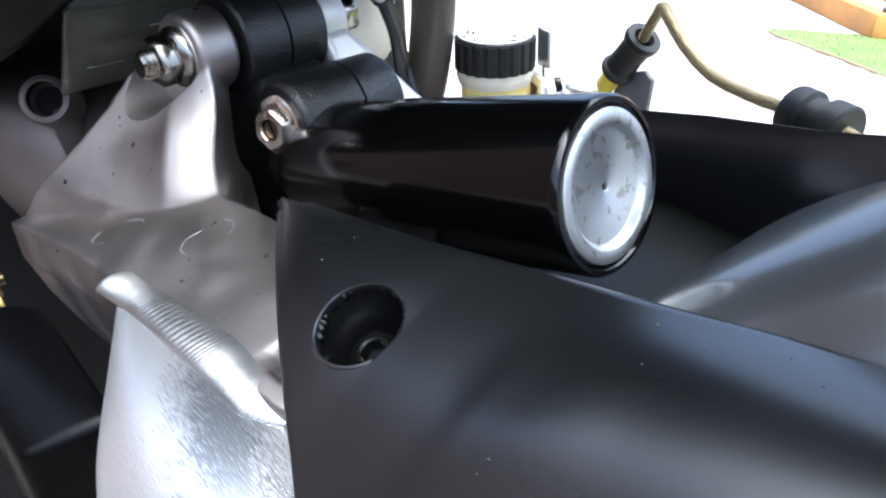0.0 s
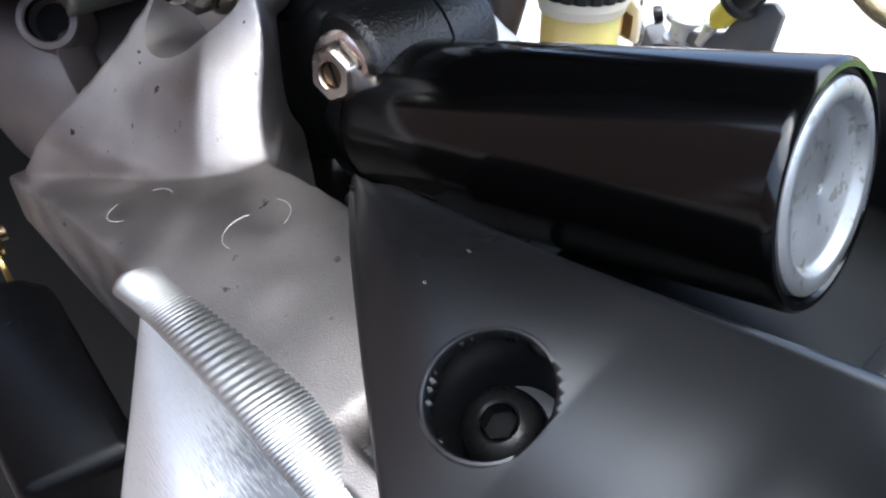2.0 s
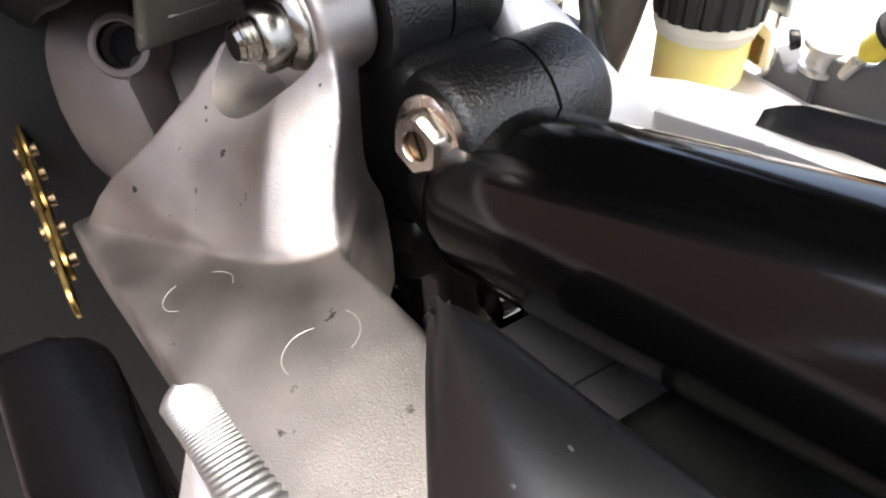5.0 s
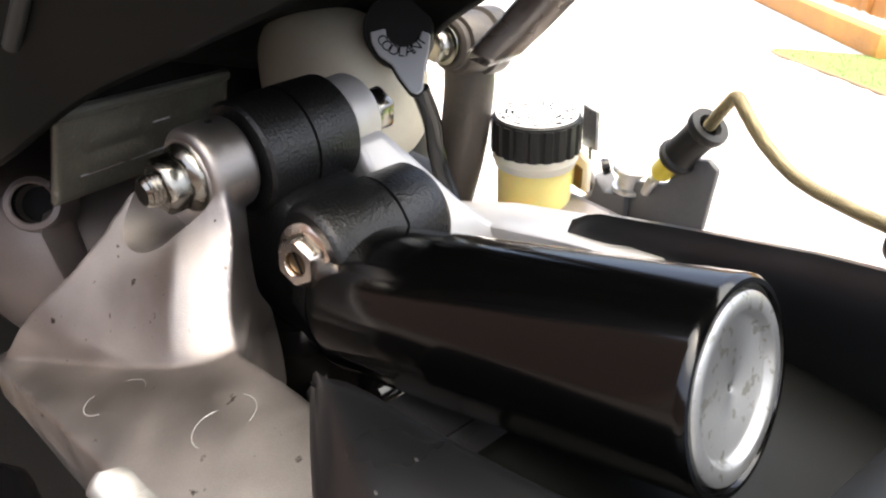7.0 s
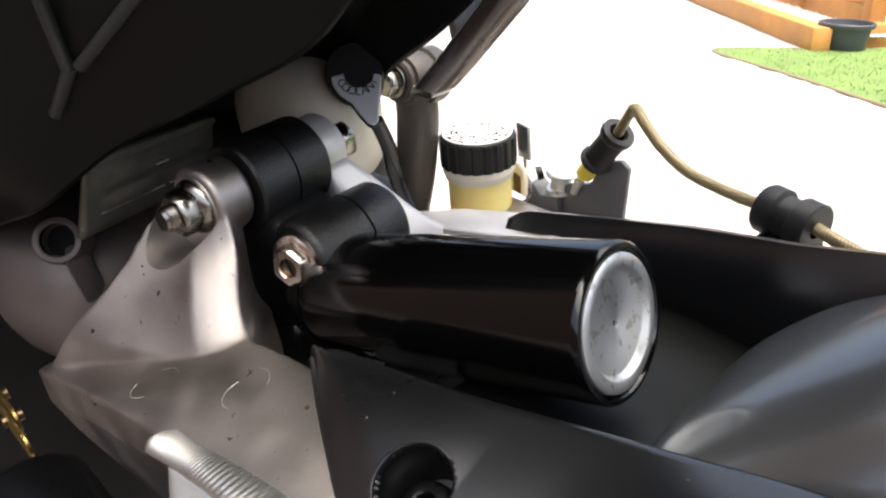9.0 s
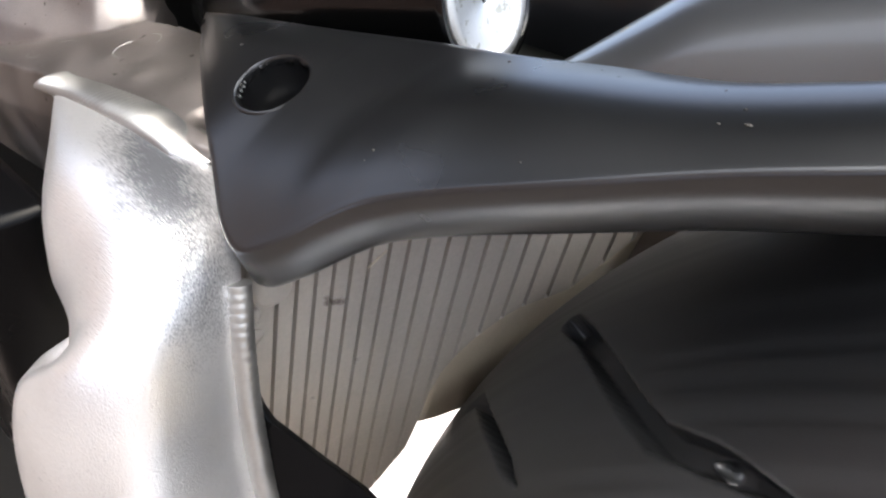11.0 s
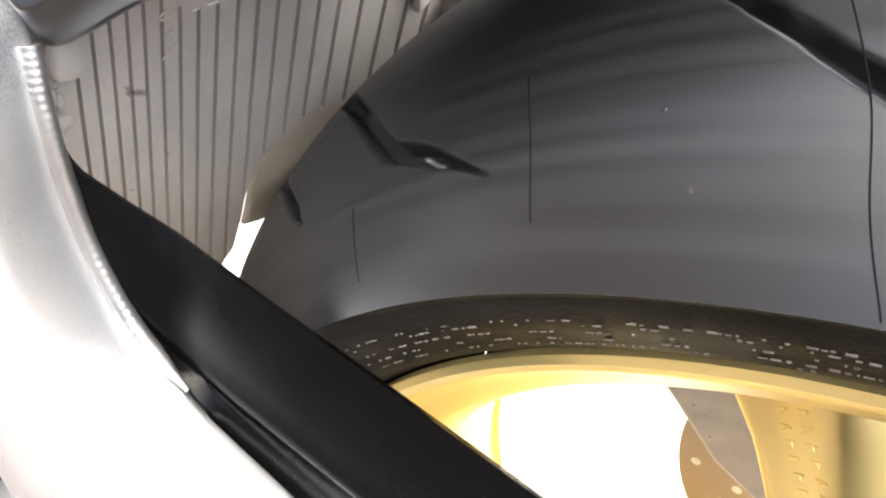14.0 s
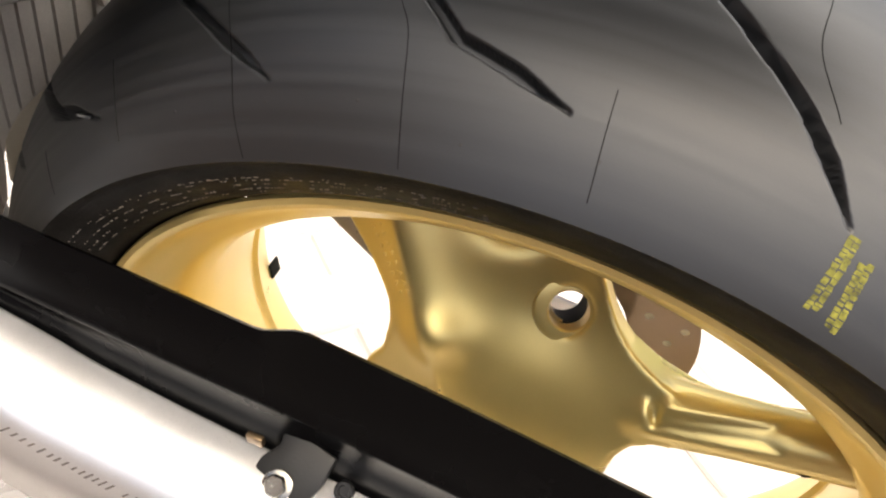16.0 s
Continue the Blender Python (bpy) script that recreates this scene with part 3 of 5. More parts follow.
    part("balance_hole", bm, INK, w)
    bm = bmesh.new()
    lathe(bm, [(0, -4), (46, -4), (48, 0), (48, 70), (0, 70)], (0, 20, 0), (0, 1, 0), 48)
    part("hub", bm, GOLD, w)
    bm = bmesh.new()
    prism(bm, [(-203.0, 138, -27), (-203.0, 150, -27), (-204.2, 150, -13), (-204.2, 138, -13)], (-2.2, 0, 0), 0.5, 1)
    part("balance_weight", bm, INK, w, "dark stick-on balance weight")
    # drilled brake disc on the far side
    bm = bmesh.new()
    lathe(bm, [(62, 166), (110, 166), (110, 171), (62, 171)], (0, 0, 0), (0, 1, 0), 100, closed=True)
    d = part("brake_disc", bm, DISC, w, "brown steel drilled brake disc")
    # drillings are white discs: brightness behind the holes put into their colour
    for k in range(42):
        bm = bmesh.new()
        a, r = radians(k * 360 / 42), (78, 89, 100)[k % 3]
        lathe(bm, [(0, 0.15), (2.6, 0.15), (2.9, 0.0)], (r * math.cos(a), 166, r * math.sin(a)), (0, -1, 0), 10)
        part("drilling", bm, CAPWHITE, d)


NUB = material("dusty_rubber", (0.055, 0.052, 0.05), 0.7, spec=0.2)
CHALKGREY = material("worn_letter_rubber", (0.26, 0.235, 0.21), 0.8, 0.0, 0.0, 700, 0.5, 300, spec=0.2)
MARK = material("yellow_marker", (0.20, 0.19, 0.03), 0.8, 0.0, 0.0, 500, 0.9, 250)
wheel()


# mudguard over the tyre
G_EDGE = [(-345, -5, 262), (-332, -13, 261), (-314, -23, 260), (-298, -31.5, 257.5), (-285, -38, 253), (-275, -43, 249.5), (-266, -45, 248), (-259, -41, 252), (-253, -35, 257), (-247, -30, 261),
          (-235, -24.5, 266), (-214, -18, 274), (-196, -13, 281), (-170, -9, 291), (-158, -7, 299), (-150, -5, 308), (-144, -3, 320)]
G_EDGE = spline(G_EDGE, 6)
G_RIDGE = [(-345, -1, 265.5), (-330, -1.5, 267.8), (-300, 1.5, 271.5), (-269, 7.5, 275), (-252, 11.5, 276.3), (-234, 15, 278.5), (-200, 18, 284), (-170, 18, 296), (-144, 16, 324)]
G_FAR = [(-362, 92, 256), (-356, 93, 260), (-324, 95, 266), (-297, 96, 271), (-268, 94, 276), (-200, 95, 290), (-140, 96, 304)]
G_RIDGE = spline(G_RIDGE, 6)
HOLE, HOLE_N = V(-292.4, -17.6, 265.2), V(0.05, -0.42, 0.9).normalized()


def flange_row(x):
    ey, ez = at_x(G_EDGE, x)
    ry, rz = at_x(G_RIDGE, x)
    s = min(1, max(0, (-331 - x) / 14)) ** 2
    ry, rz = ry - 1.0 * s, rz - 3.0 * s
    row = [(x, ey + 6.5, ez - 10.6), (x, ey + 4.9, ez - 10.4), (x, ey + 4.0, ez - 9.6), (x, ey + 1.8, ez - 4.6), (x, ey + 0.25, ez - 0.7), (x, ey + 0.4, ez - 0.05), (x, ey + 1.3, ez + 0.65)]
    bulge = at_x([(-284, 2.6), (-262, 5.0), (-150, 5.0)], x)[0]
    for k in range(1, 45):
        t = k / 45
        row.append((x, ey + 1.6 + (ry - ey - 1.6) * t, ez + 0.8 + (rz - ez - 0.8) * t + bulge * math.sin(math.pi * t)))
    return row + [(x, ry, rz), (x, ry + 1.4, rz - 0.3), (x, ry + 3.2, rz - 2.4), (x, ry + 6, rz - 12), (x, ry + 8, rz - 24)]


def mudguard():
    g = holder("mudguard", "satin black plastic rear mudguard")
    bm = bmesh.new()
    loft(bm, [[(p[0] - 1.6, p[1], p[2] - 12) for p in flange_row(-345)], [(p[0] - 1.2, p[1], p[2] - 1.2) for p in flange_row(-345)]] + [flange_row(x) for x in list(np.arange(-345, -312, 1.5)) + list(np.arange(-312, -274, 0.6)) + list(np.arange(-274, -240, 1.5)) + list(range(-240, -143, 3))])
    # the bolt recess goes through the flange
    gone = []
    for f in bm.faces:
        d = f.calc_center_median() - HOLE
        d -= HOLE_N * d.dot(HOLE_N)
        if d.length < 8.2 and f.calc_center_median().z > 255:
            gone.append(f)
    bmesh.ops.delete(bm, geom=gone, context="FACES")
    lip = [v for v in bm.verts if v.is_boundary and 3 < ((v.co - HOLE) - HOLE_N * (v.co - HOLE).dot(HOLE_N)).length < 10 and v.co.z > 255]
    for v in lip:
        d = v.co - HOLE
        h = d.dot(HOLE_N)
        v.co = HOLE + HOLE_N * h + (d - HOLE_N * h).normalized() * 8.5
    flange = part("left_flange", bm, PLASTIC, g, sharp=60)
    mod_solid(flange, 2.2, -1 if sum(p.normal.z * p.area for p in flange.data.polygons) > 0 else 1)
    rng = random.Random(77)
    for k in range(26):
        x = rng.uniform(-325, -175)
        row = flange_row(x)
        q = V(row[rng.randrange(10, 48)])
        if (q - HOLE).length < 14:
            continue
        bm = bmesh.new()
        r = rng.choice((0.16, 0.2, 0.28, 0.4))
        ball(bm, q, (r * rng.uniform(1, 2), r, r * 0.5), 8, 6)
        part("dust_speck", bm, NUB, g)
    bm = bmesh.new()
    lathe(bm, [(9.3, 0.0), (9.0, 0.35), (8.6, 0.4), (8.35, 0.1), (8.2, -0.8), (7.8, -14), (7.2, -15.4), (0, -15.4)], HOLE, HOLE_N, 48)
    part("bolt_recess", bm, PLASTIC, g)
    bm = bmesh.new()
    c = HOLE - HOLE_N * 13.2 + V(-0.6, -0.8, -0.4)
    lathe(bm, [(2.6, 4.0), (3.0, 4.3), (4.6, 3.7), (5.6, 2.6), (6.0, 0.6), (6.0, -1.5)], c, HOLE_N, 36)
    part("bolt", bm, BLACKBOLT, g, "black dome-headed socket bolt")
    bm = bmesh.new()
    lathe(bm, [(0, 1.6), (2.55, 1.6), (2.62, 4.1)], c, HOLE_N, 6)
    part("bolt_socket", bm, INK, g)
    # middle of the guard: a well in front, then the arch, which starts at a rounded lip
    bm, rows = bmesh.new(), []
    for k in range(25):
        t = k / 24
        row = []
        for x in [0.0, 0.4, 1.0, 2.2, 4, 7, 11] + list(range(16, 126, 5)):
            front = -264.5 - 4 * math.sin(math.pi * min(1, t * 1.25)) + 26 * max(0, t - 0.68) ** 1.5 / 0.181
            xx = min(front + x, -140)
            ry, rz = at_x(G_RIDGE, xx)
            fy, fz = at_x(G_FAR, xx)
            y = ry + 6.5 + (fy - 3 - ry - 6.5) * t
            crest = math.sqrt(372 ** 2 - min(xx, -230) ** 2) + 0.34 * max(0, xx + 230)
            e, f = (1 - t) ** 5, t ** 6
            row.append((xx, y, crest * (1 - e - f) + (rz - 15) * e + (fz - 10) * f - 3.0 * math.exp(-x / 2.0)))
        xx, y, z = row[0]
        rows.append([(xx - 1.0, y, max(z - 24, 238)), (xx - 0.2, y, z - 6)] + row)
    loft(bm, rows)
    mod_solid(part("arch", bm, SHEENED, g, "black plastic arch greyed to stand in for sky sheen", sharp=60), 2.0)
    bm, rows = bmesh.new(), []
    for x in list(range(-322, -260, 3)):
        ry, rz = at_x(G_RIDGE, x)
        fy, fz = at_x(G_FAR, x)
        rows.append([(x, y, 246.5) for y in (ry + 5 + (fy + 1 - ry - 5) * k / 20 for k in range(21))])
    loft(bm, rows)
    mod_solid(part("well", bm, TAIL, g, sharp=60), 2.0)
    bm, rows = bmesh.new(), []
    for x in range(-362, -139, 4):
        fy, fz = at_x(G_FAR, x)
        low = fz - 36
        rows.append([(x, fy - 7, low), (x, fy - 4, fz - 12), (x, fy - 1.5, fz - 2), (x, fy, fz), (x, fy + 3, fz - 1), (x, fy + 5, fz - 12)])
    loft(bm, rows)
    mod_solid(part("right_flange", bm, PLASTIC, g, sharp=60), 2.2)
    bm = bmesh.new()
    prism(bm, [(-356, -6, 237), (-320.5, -2, 240.5), (-320.5, 62, 240.5), (-356, 60, 237)], (0, 0, -3), 0.8, 1)
    part("battery_ledge", bm, LEDGE, g, "dark grey plastic ledge")
    bm = bmesh.new()
    prism(bm, [(-336.2, -2, 239.0), (-335.7, -2, 239.0), (-335.7, 60, 239.0), (-336.2, 60, 239.0)], (0, 0, 0.08))
    part("ledge_seam", bm, INK, g)
    bm = bmesh.new()
    screw(bm, (-256, 60, 246), (0.5, -0.5, 0.7), 3.4, 2.2)
    part("rivet", bm, BLACKBOLT, g)


BLACKBOLT = material("black_bolt", (0.004, 0.004, 0.004), 0.3, 0.0, 0.1, 900, 0.2, 200, spec=0.35)
mudguard()

# shock absorber with its round reservoir
END, DIR = V(-284.3, 39.9, 275.3), V(0.964, 0.109, 0.242).normalized()
PIVOT = (-404.5, 285.0)
AXIS = V(-0.15, 1, 0).normalized()


def on_pivot(y, dz=0.0):
    return V(PIVOT[0] - 0.15 * (y - 7), y, PIVOT[1] + dz)


def shock():
    s = holder("shock_absorber", "gloss black shock absorber with a round reservoir")
    bm = bmesh.new()
    lathe(bm, [(16.3, -1.6), (16.6, -0.2), (17.3, 0.5), (18.2, 0.5), (18.8, -0.2), (18.9, -1.2), (18.9, -90), (18.4, -94), (17, -97), (12, -99), (0, -99)], END, DIR, 96)
    part("reservoir", bm, GLOSS, s, "gloss black cylinder")
    bm = bmesh.new()
    lathe(bm, [(0.8, -1.9), (0.9, -1.2), (1.3, -1.0), (11.7, -1.0), (12.3, -0.7), (13.0, 0.5), (13.4, 0.7), (15.5, 0.7), (16.1, 0.3), (16.3, -1.6)], END, DIR, 96)
    part("end_cap", bm, ZINC, s, "zinc plated end cap with a raised rim")
    bm = bmesh.new()
    lathe(bm, [(0, -1.9), (0.85, -1.7)], END, DIR, 16)
    part("vent", bm, INK, s)
    bm = bmesh.new()
    x, z = PIVOT
    lathe(bm, [(0, 0), (13.6, 0), (14.4, 0.8), (14.5, 13.8), (13.2, 13.9), (13.2, 14.5), (14.5, 14.6), (14.4, 27.6), (13.4, 28.5), (0, 28.5)], on_pivot(15.3, -0.5), AXIS, 64)
    part("upper_eye", bm, CRACKLE, s, "textured black casting")
    bm = bmesh.new()
    lathe(bm, [(8.2, 0.6), (8.6, 0), (11.6, 0), (12.6, 0.8), (13.2, 2.4), (13.5, 20.2), (12.2, 20.3), (12.2, 20.9), (13.5, 21.0), (13.4, 33), (12, 35), (0, 35)], (-380.5, 18.0, 266.4), (-0.06, 1, 0.0), 64)
    part("lower_eye", bm, CRACKLE, s, "textured black casting")
    # casting that joins the two eyes and the reservoir
    bm = bmesh.new()
    prism(bm, [(-416, 17.5, 280), (-400, 17.5, 278), (-389, 17.5, 277), (-372, 17.5, 262), (-370, 17.5, 250), (-380, 17.5, 236), (-418, 17.5, 236)], (0, 25, 0), 4, 3)
    part("body", bm, CRACKLE, s)
    bm = bmesh.new()
    tube(bm, [(-390, 26, 256), (-382, 29, 253), (-370, 30, 254)], [12, 15.5, 18], 40)
    part("neck", bm, CRACKLE, s)
    bm = bmesh.new()
    lathe(bm, [(0, 0), (20, 0), (22, -3), (22, -14), (18, -16), (18, -130), (0, -130)], (-404, 31, 238), (-0.15, 0, 1), 40)
    part("damper", bm, GLOSS, s)
    bm = bmesh.new()
    pts = [(-404 + 25 * math.cos(a) + 0.15 * (a * 2.6), 31 + 25 * math.sin(a), 216 - a * 2.6) for a in np.linspace(0, 34, 300)]
    tube(bm, pts, 4.6, 12)
    part("spring", bm, GLOSS, s, "gloss black coil spring")
    # slotted hexagon adjuster
    ax = V(-0.32, 1, -0.12).normalized()
    bm = bmesh.new()
    lathe(bm, [(0, 2), (8.8, 2), (8.8, -1.4), (8.2, -1.9), (6.4, -2.4), (0, -2.4)], (-380.6, 18.3, 266.6), ax, 44)
    part("adjuster_washer", bm, NICKEL, s, "nickel plated washer")
    c = V(-380.2, 16.2, 266.8)
    bm = bmesh.new()
    a, u, v = frame_of(-ax)
    outer, inner = [], []
    for k in range(48):
        t = 2 * math.pi * k / 48
        r = min(5.3 / math.cos((t + math.pi / 6) % (math.pi / 3) - math.pi / 6), 5.9)
        d = u * math.cos(t + 0.3) + v * math.sin(t + 0.3)
        outer.append([c + d * (r + 1.2 * (h < 1)) + a * h for h in (-1.0, 0.6, 2.9)] + [c + d * (r - 0.5) + a * 3.4])
        inner.append([c + d * 3.3 + a * 3.4, c + d * 3.0 + a * 3.1, c + d * 3.0 + a * 1.2])
    loft(bm, [p + q for p, q in zip(outer, inner)] + [outer[0] + inner[0]])
    bmesh.ops.remove_doubles(bm, verts=bm.verts, dist=0.01)
    part("adjuster_hex", bm, NICKEL, s, "nickel plated hollow adjuster", sharp=28)
    bm = bmesh.new()
    lathe(bm, [(0, 2.2), (2.7, 2.2), (3.0, 1.6)], c, -ax, 24)
    part("adjuster_screw", bm, BRASS, s, "brass slotted screw")
    bm = bmesh.new()
    d = (u * 0.3 + v).normalized()
    e = a.cross(d)
    prism(bm, [c + a * 2.22 + d * p + e * q for p, q in ((-2.8, -0.4), (2.8, -0.4), (2.8, 0.4), (-2.8, 0.4))], a * 0.1)
    part("slot", bm, INK, s)


shock()


# swingarm
def swingarm():
    s = holder("swingarm", "silver cast and welded aluminium swingarm")
    x, z = PIVOT
    bm = bmesh.new()
    lathe(bm, [(0, 0.3), (0.9, 0.26), (1.2, -0.3)], (-404.0, 9.0, 296.3), (0.05, 0, 1), 14)
    part("drain_hole", bm, INK, s)
    # casting: an upright to the lug, in level sections from below, on a broad top face; melted into one skin with soft fillets
    sec = [(232, [(-436, -46), (-374, -26), (-369, -11), (-388, 6), (-440, 10)]),
           (241, [(-431, -44.5), (-376.5, -23), (-371.5, -10.5), (-390, 7), (-432, 10)]),
           (253, [(-424.5, -37.5), (-381, -19), (-376, -8), (-394, 8), (-424, 12)]),
           (262, [(-419.5, -28), (-386.5, -15), (-379.5, -4.5), (-398, 11), (-420, 13)]),
           (270, [(-417.5, -19), (-392.5, -10), (-383.5, 0.0), (-401, 13), (-418, 14)]),
           (277, [(-418, -11), (-400, -3.5), (-388.5, 3.5), (-403, 14.3), (-418, 14.3)]),
           (285, [(-416, -1.5), (-404, 1.4), (-393.2, 5), (-403, 14.4), (-415, 14.4)])]

    def flare(h, r=13.0):
        h = min(max(h, 0), r)
        return r - math.sqrt(r * r - (r - h) ** 2)

    fine = [spline([(zz, p[k][0], p[k][1]) for zz, p in sec], 14) for k in range(5)]
    ring = lambda i, k: (fine[k][i][1], fine[k][i][2], fine[k][i][0])
    bm, rows = bmesh.new(), []
    for i in range(len(fine[0])):
        a, b, c, d, e = (V(ring(i, k)) for k in range(5))
        b = b + V(0.77, -0.2, 0) * 0.45 * flare(b.z - 252)
        c = c + V(0.8, -0.1, 0) * flare(c.z - 256.5)
        d = d + V(0.6, 0.3, 0) * 0.6 * flare(d.z - 252)
        face = [a.lerp(b, t) + V(0, 1.6, 0) * math.sin(math.pi * t) for t in [k / 40 for k in range(40)]]
        band = [b.lerp(c, t) + V(-0.7, 0.7, 0) * -math.sin(math.pi * t) for t in (0.06, 0.3, 0.55, 0.8, 1.0)]
        rows.append([tuple(q) for q in face + band + [c.lerp(d, 0.5), d, e]])
    loft(bm, rows, ring=True, caps=True)
    near_edge = [(-436, -48, 238.5), (-415, -46.2, 243.5), (-395, -44, 247.5), (-372, -41.5, 250.5), (-345, -39.5, 253), (-319, -37.5, 254.8), (-295, -35, 255), (-276, -30, 254)]
    far_edge = [(-436, 8, 241.5), (-402, 8, 250), (-392, 2, 252.5), (-386, -2, 254.0), (-377, -6, 256.4), (-368, -7.5, 258.4), (-358, -7, 260), (-346, -6, 261), (-330, -5, 260.5), (-300, -6, 259), (-276, -8, 257)]
    rows = []
    for px_ in range(-436, -275, 4):
        (y0, z0), (y1, z1) = at_x(near_edge, px_), at_x(far_edge, px_)
        zb = at_x([(-345, 212), (-310, 236), (-276, 246)], px_)[0]
        rows.append([(px_, y0 + 4, zb), (px_, y0, max(z0 - 12, zb + 3))] + [(px_, y0 + (y1 - y0) * t, z0 + (z1 - z0) * t + 0.8 * math.sin(math.pi * t) - 16 * min(1, max(0, (px_ + 306) / 8)) * min(1, max(0, (y0 + (y1 - y0) * t + 31) / 7))) for t in (k / 14 for k in range(15))] + [(px_, y1 + 2, max(z1 - 14, zb + 3)), (px_, y1 + 2, zb)])
    loft(bm, rows, ring=True, caps=True)
    lathe(bm, [(0, 0.2), (9.6, 0.2), (11.0, 0.9), (11.5, 2.2), (11.5, 11.6), (10.6, 13.0), (0, 13.2)], on_pivot(1.4), AXIS, 64)
    cast = melted(part("casting", bm, CAST, s, "silver sandblasted casting"), 0.6, 9)
    # round-bottomed pocket for the nut, cut out of the casting
    bm = bmesh.new()
    a0, u0, v0 = frame_of(AXIS)
    low = V(-0.8, 0, -1.0).normalized()
    u0 = (low - a0 * a0.dot(low)).normalized()
    v0 = a0.cross(u0)
    ring = [on_pivot(7) + u0 * ((7.0 if math.cos(t) > 0 else 0) + 9.8 * math.cos(t)) + v0 * 9.8 * math.sin(t) - AXIS * 5.4 for t in (2 * math.pi * k / 48 for k in range(48))]
    prism(bm, ring, AXIS * -60)
    cutter = part("cutter", bm, CAST)
    cutter.matrix_world = bike.matrix_world
    cast.matrix_world = bike.matrix_world
    md = cast.modifiers.new("pocket", "BOOLEAN")
    md.operation, md.solver, md.object = "DIFFERENCE", "EXACT", cutter
    bpy.context.view_layer.update()
    cut = bpy.data.meshes.new_from_object(cast.evaluated_get(bpy.context.evaluated_depsgraph_get()))
    cast.modifiers.clear()
    cast.data = cut
    cast.matrix_basis = Matrix()
    bpy.data.objects.remove(cutter)
    lim = math.cos(radians(32))
    bm = bmesh.new()
    bm.from_mesh(cut)
    for f in bm.faces:
        f.smooth = True
    for e in bm.edges:
        e.smooth = len(e.link_faces) != 2 or e.link_faces[0].normal.dot(e.link_faces[1].normal) > lim
    bm.to_mesh(cut)
    bm.free()
    # pocket round the nut
    bm = bmesh.new()
    lathe(bm, [(8.2, 0.9), (8.4, 0.2), (9.2, 0.0), (9.7, 0.9)], on_pivot(1.2), AXIS, 48)
    part("nut_seat", bm, CAST, s)
    # scratches left by a tool
    for cx, cy, r, a0, a1 in [(-383, -33.5, 4.2, 190, 330), (-381, -30, 5.0, 60, 150), (-352, -21.5, 4.6, 150, 290), (-353, -18, 5.2, 20, 120)]:
        bm = bmesh.new()
        def top_z(tx, ty):
            (y0, z0), (y1, z1) = at_x(near_edge, tx), at_x(far_edge, tx)
            t = (ty - y0) / (y1 - y0)
            return z0 + (z1 - z0) * t + 0.8 * math.sin(math.pi * t) - 0.02
        tube(bm, [(cx + r * math.cos(radians(t)), cy + r * math.sin(radians(t)), top_z(cx + r * math.cos(radians(t)), cy + r * math.sin(radians(t)))) for t in np.linspace(a0, a1, 20)], 0.09, 5)
        part("scratch", bm, CASTLIGHT, s)
    # outer beam: inner top edge, with the section hung from it
    line = spline([(-360, -40, 250), (-345, -39, 252), (-319, -37, 253.5), (-297, -33, 252.5), (-282, -34.5, 248.5), (-272, -40.5, 240), (-267, -45.5, 222), (-265, -48, 200), (-260, -48.5, 178), (-248, -49, 158), (-225, -49, 145),
                   (-190, -49, 134), (-162, -49, 124), (-95, -49, 110), (0, -49, 95), (110, -49, 78)], 6)
    bm, rows = bmesh.new(), []
    for i, p in enumerate(line):
        q0, q1 = V(line[max(i - 8, 0)]), V(line[min(i + 8, len(line) - 1)])
        d = q1 - q0
        d.y = 0
        d.normalize()
        nn = V(d.z, 0, -d.x)
        w = at_x([(-360, 1.5), (-353, 3), (-333, 15), (-308, 31), (-287, 38), (-275, 38), (-262, 40), (-245, 44), (-200, 46)], p[0])[0]
        deep = at_x([(-300, 1.0), (-245, 1.0), (-190, 1.9)], p[0])[0]
        sec = [(0, 14), (0, 1.6), (-0.8, 0.4), (-2.2, 0), (-0.25 * w, 0.0), (-0.50 * w, 0.012 * w), (-0.58 * w, 0.04 * w), (-0.70 * w, 0.09 * w), (-0.80 * w, 0.17 * w), (-0.89 * w, 0.28 * w), (-0.95 * w, 0.41 * w), (-0.985 * w, 0.55 * w), (-w, 0.7 * w), (-w, 0.8 * deep * w), (-0.85 * w, 0.95 * deep * w), (-0.5 * w, deep * w)]
        skew = at_x([(-315, 0), (-275, 0.28), (-255, 0.3), (-150, 0.15), (0, 0)], p[0])[0]
        rows.append([tuple(V(p) + V(-dy * skew, dy, 0) + nn * dn) for dy, dn in sec])
    loft(bm, rows, ring=True, caps=True)
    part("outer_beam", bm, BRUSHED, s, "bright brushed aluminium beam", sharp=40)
    # worn decal along the beam, unreadable, as slanted strokes
    rng = random.Random(15)
    bm = bmesh.new()
    for i in range(len(rows) - 1):
        a, b = V(rows[i][9]), V(rows[i + 1][9])
        if not -206 < a.x < -60:
            continue
        up = (V(rows[i][8]) - V(rows[i][10])).normalized()
        along = (b - a).normalized()
        out = along.cross(up)
        out = out if out.z > 0 else -out
        n = max(1, int((b - a).length / 3.2))
        for k in range(n):
            if rng.random() < 0.12:
                continue
            c = a.lerp(b, (k + 0.5) / n) + out * 0.15
            h = rng.uniform(1.2, 2.0)
            quad(bm, [c + up * h + along * (h * 0.9 - 0.5), c + up * h + along * (h * 0.9 + 0.5), c - up * h - along * (h * 0.9 - 0.6), c - up * h - along * (h * 0.9 + 0.5)])
    part("decal", bm, DECAL, s, "worn dark decal strokes")
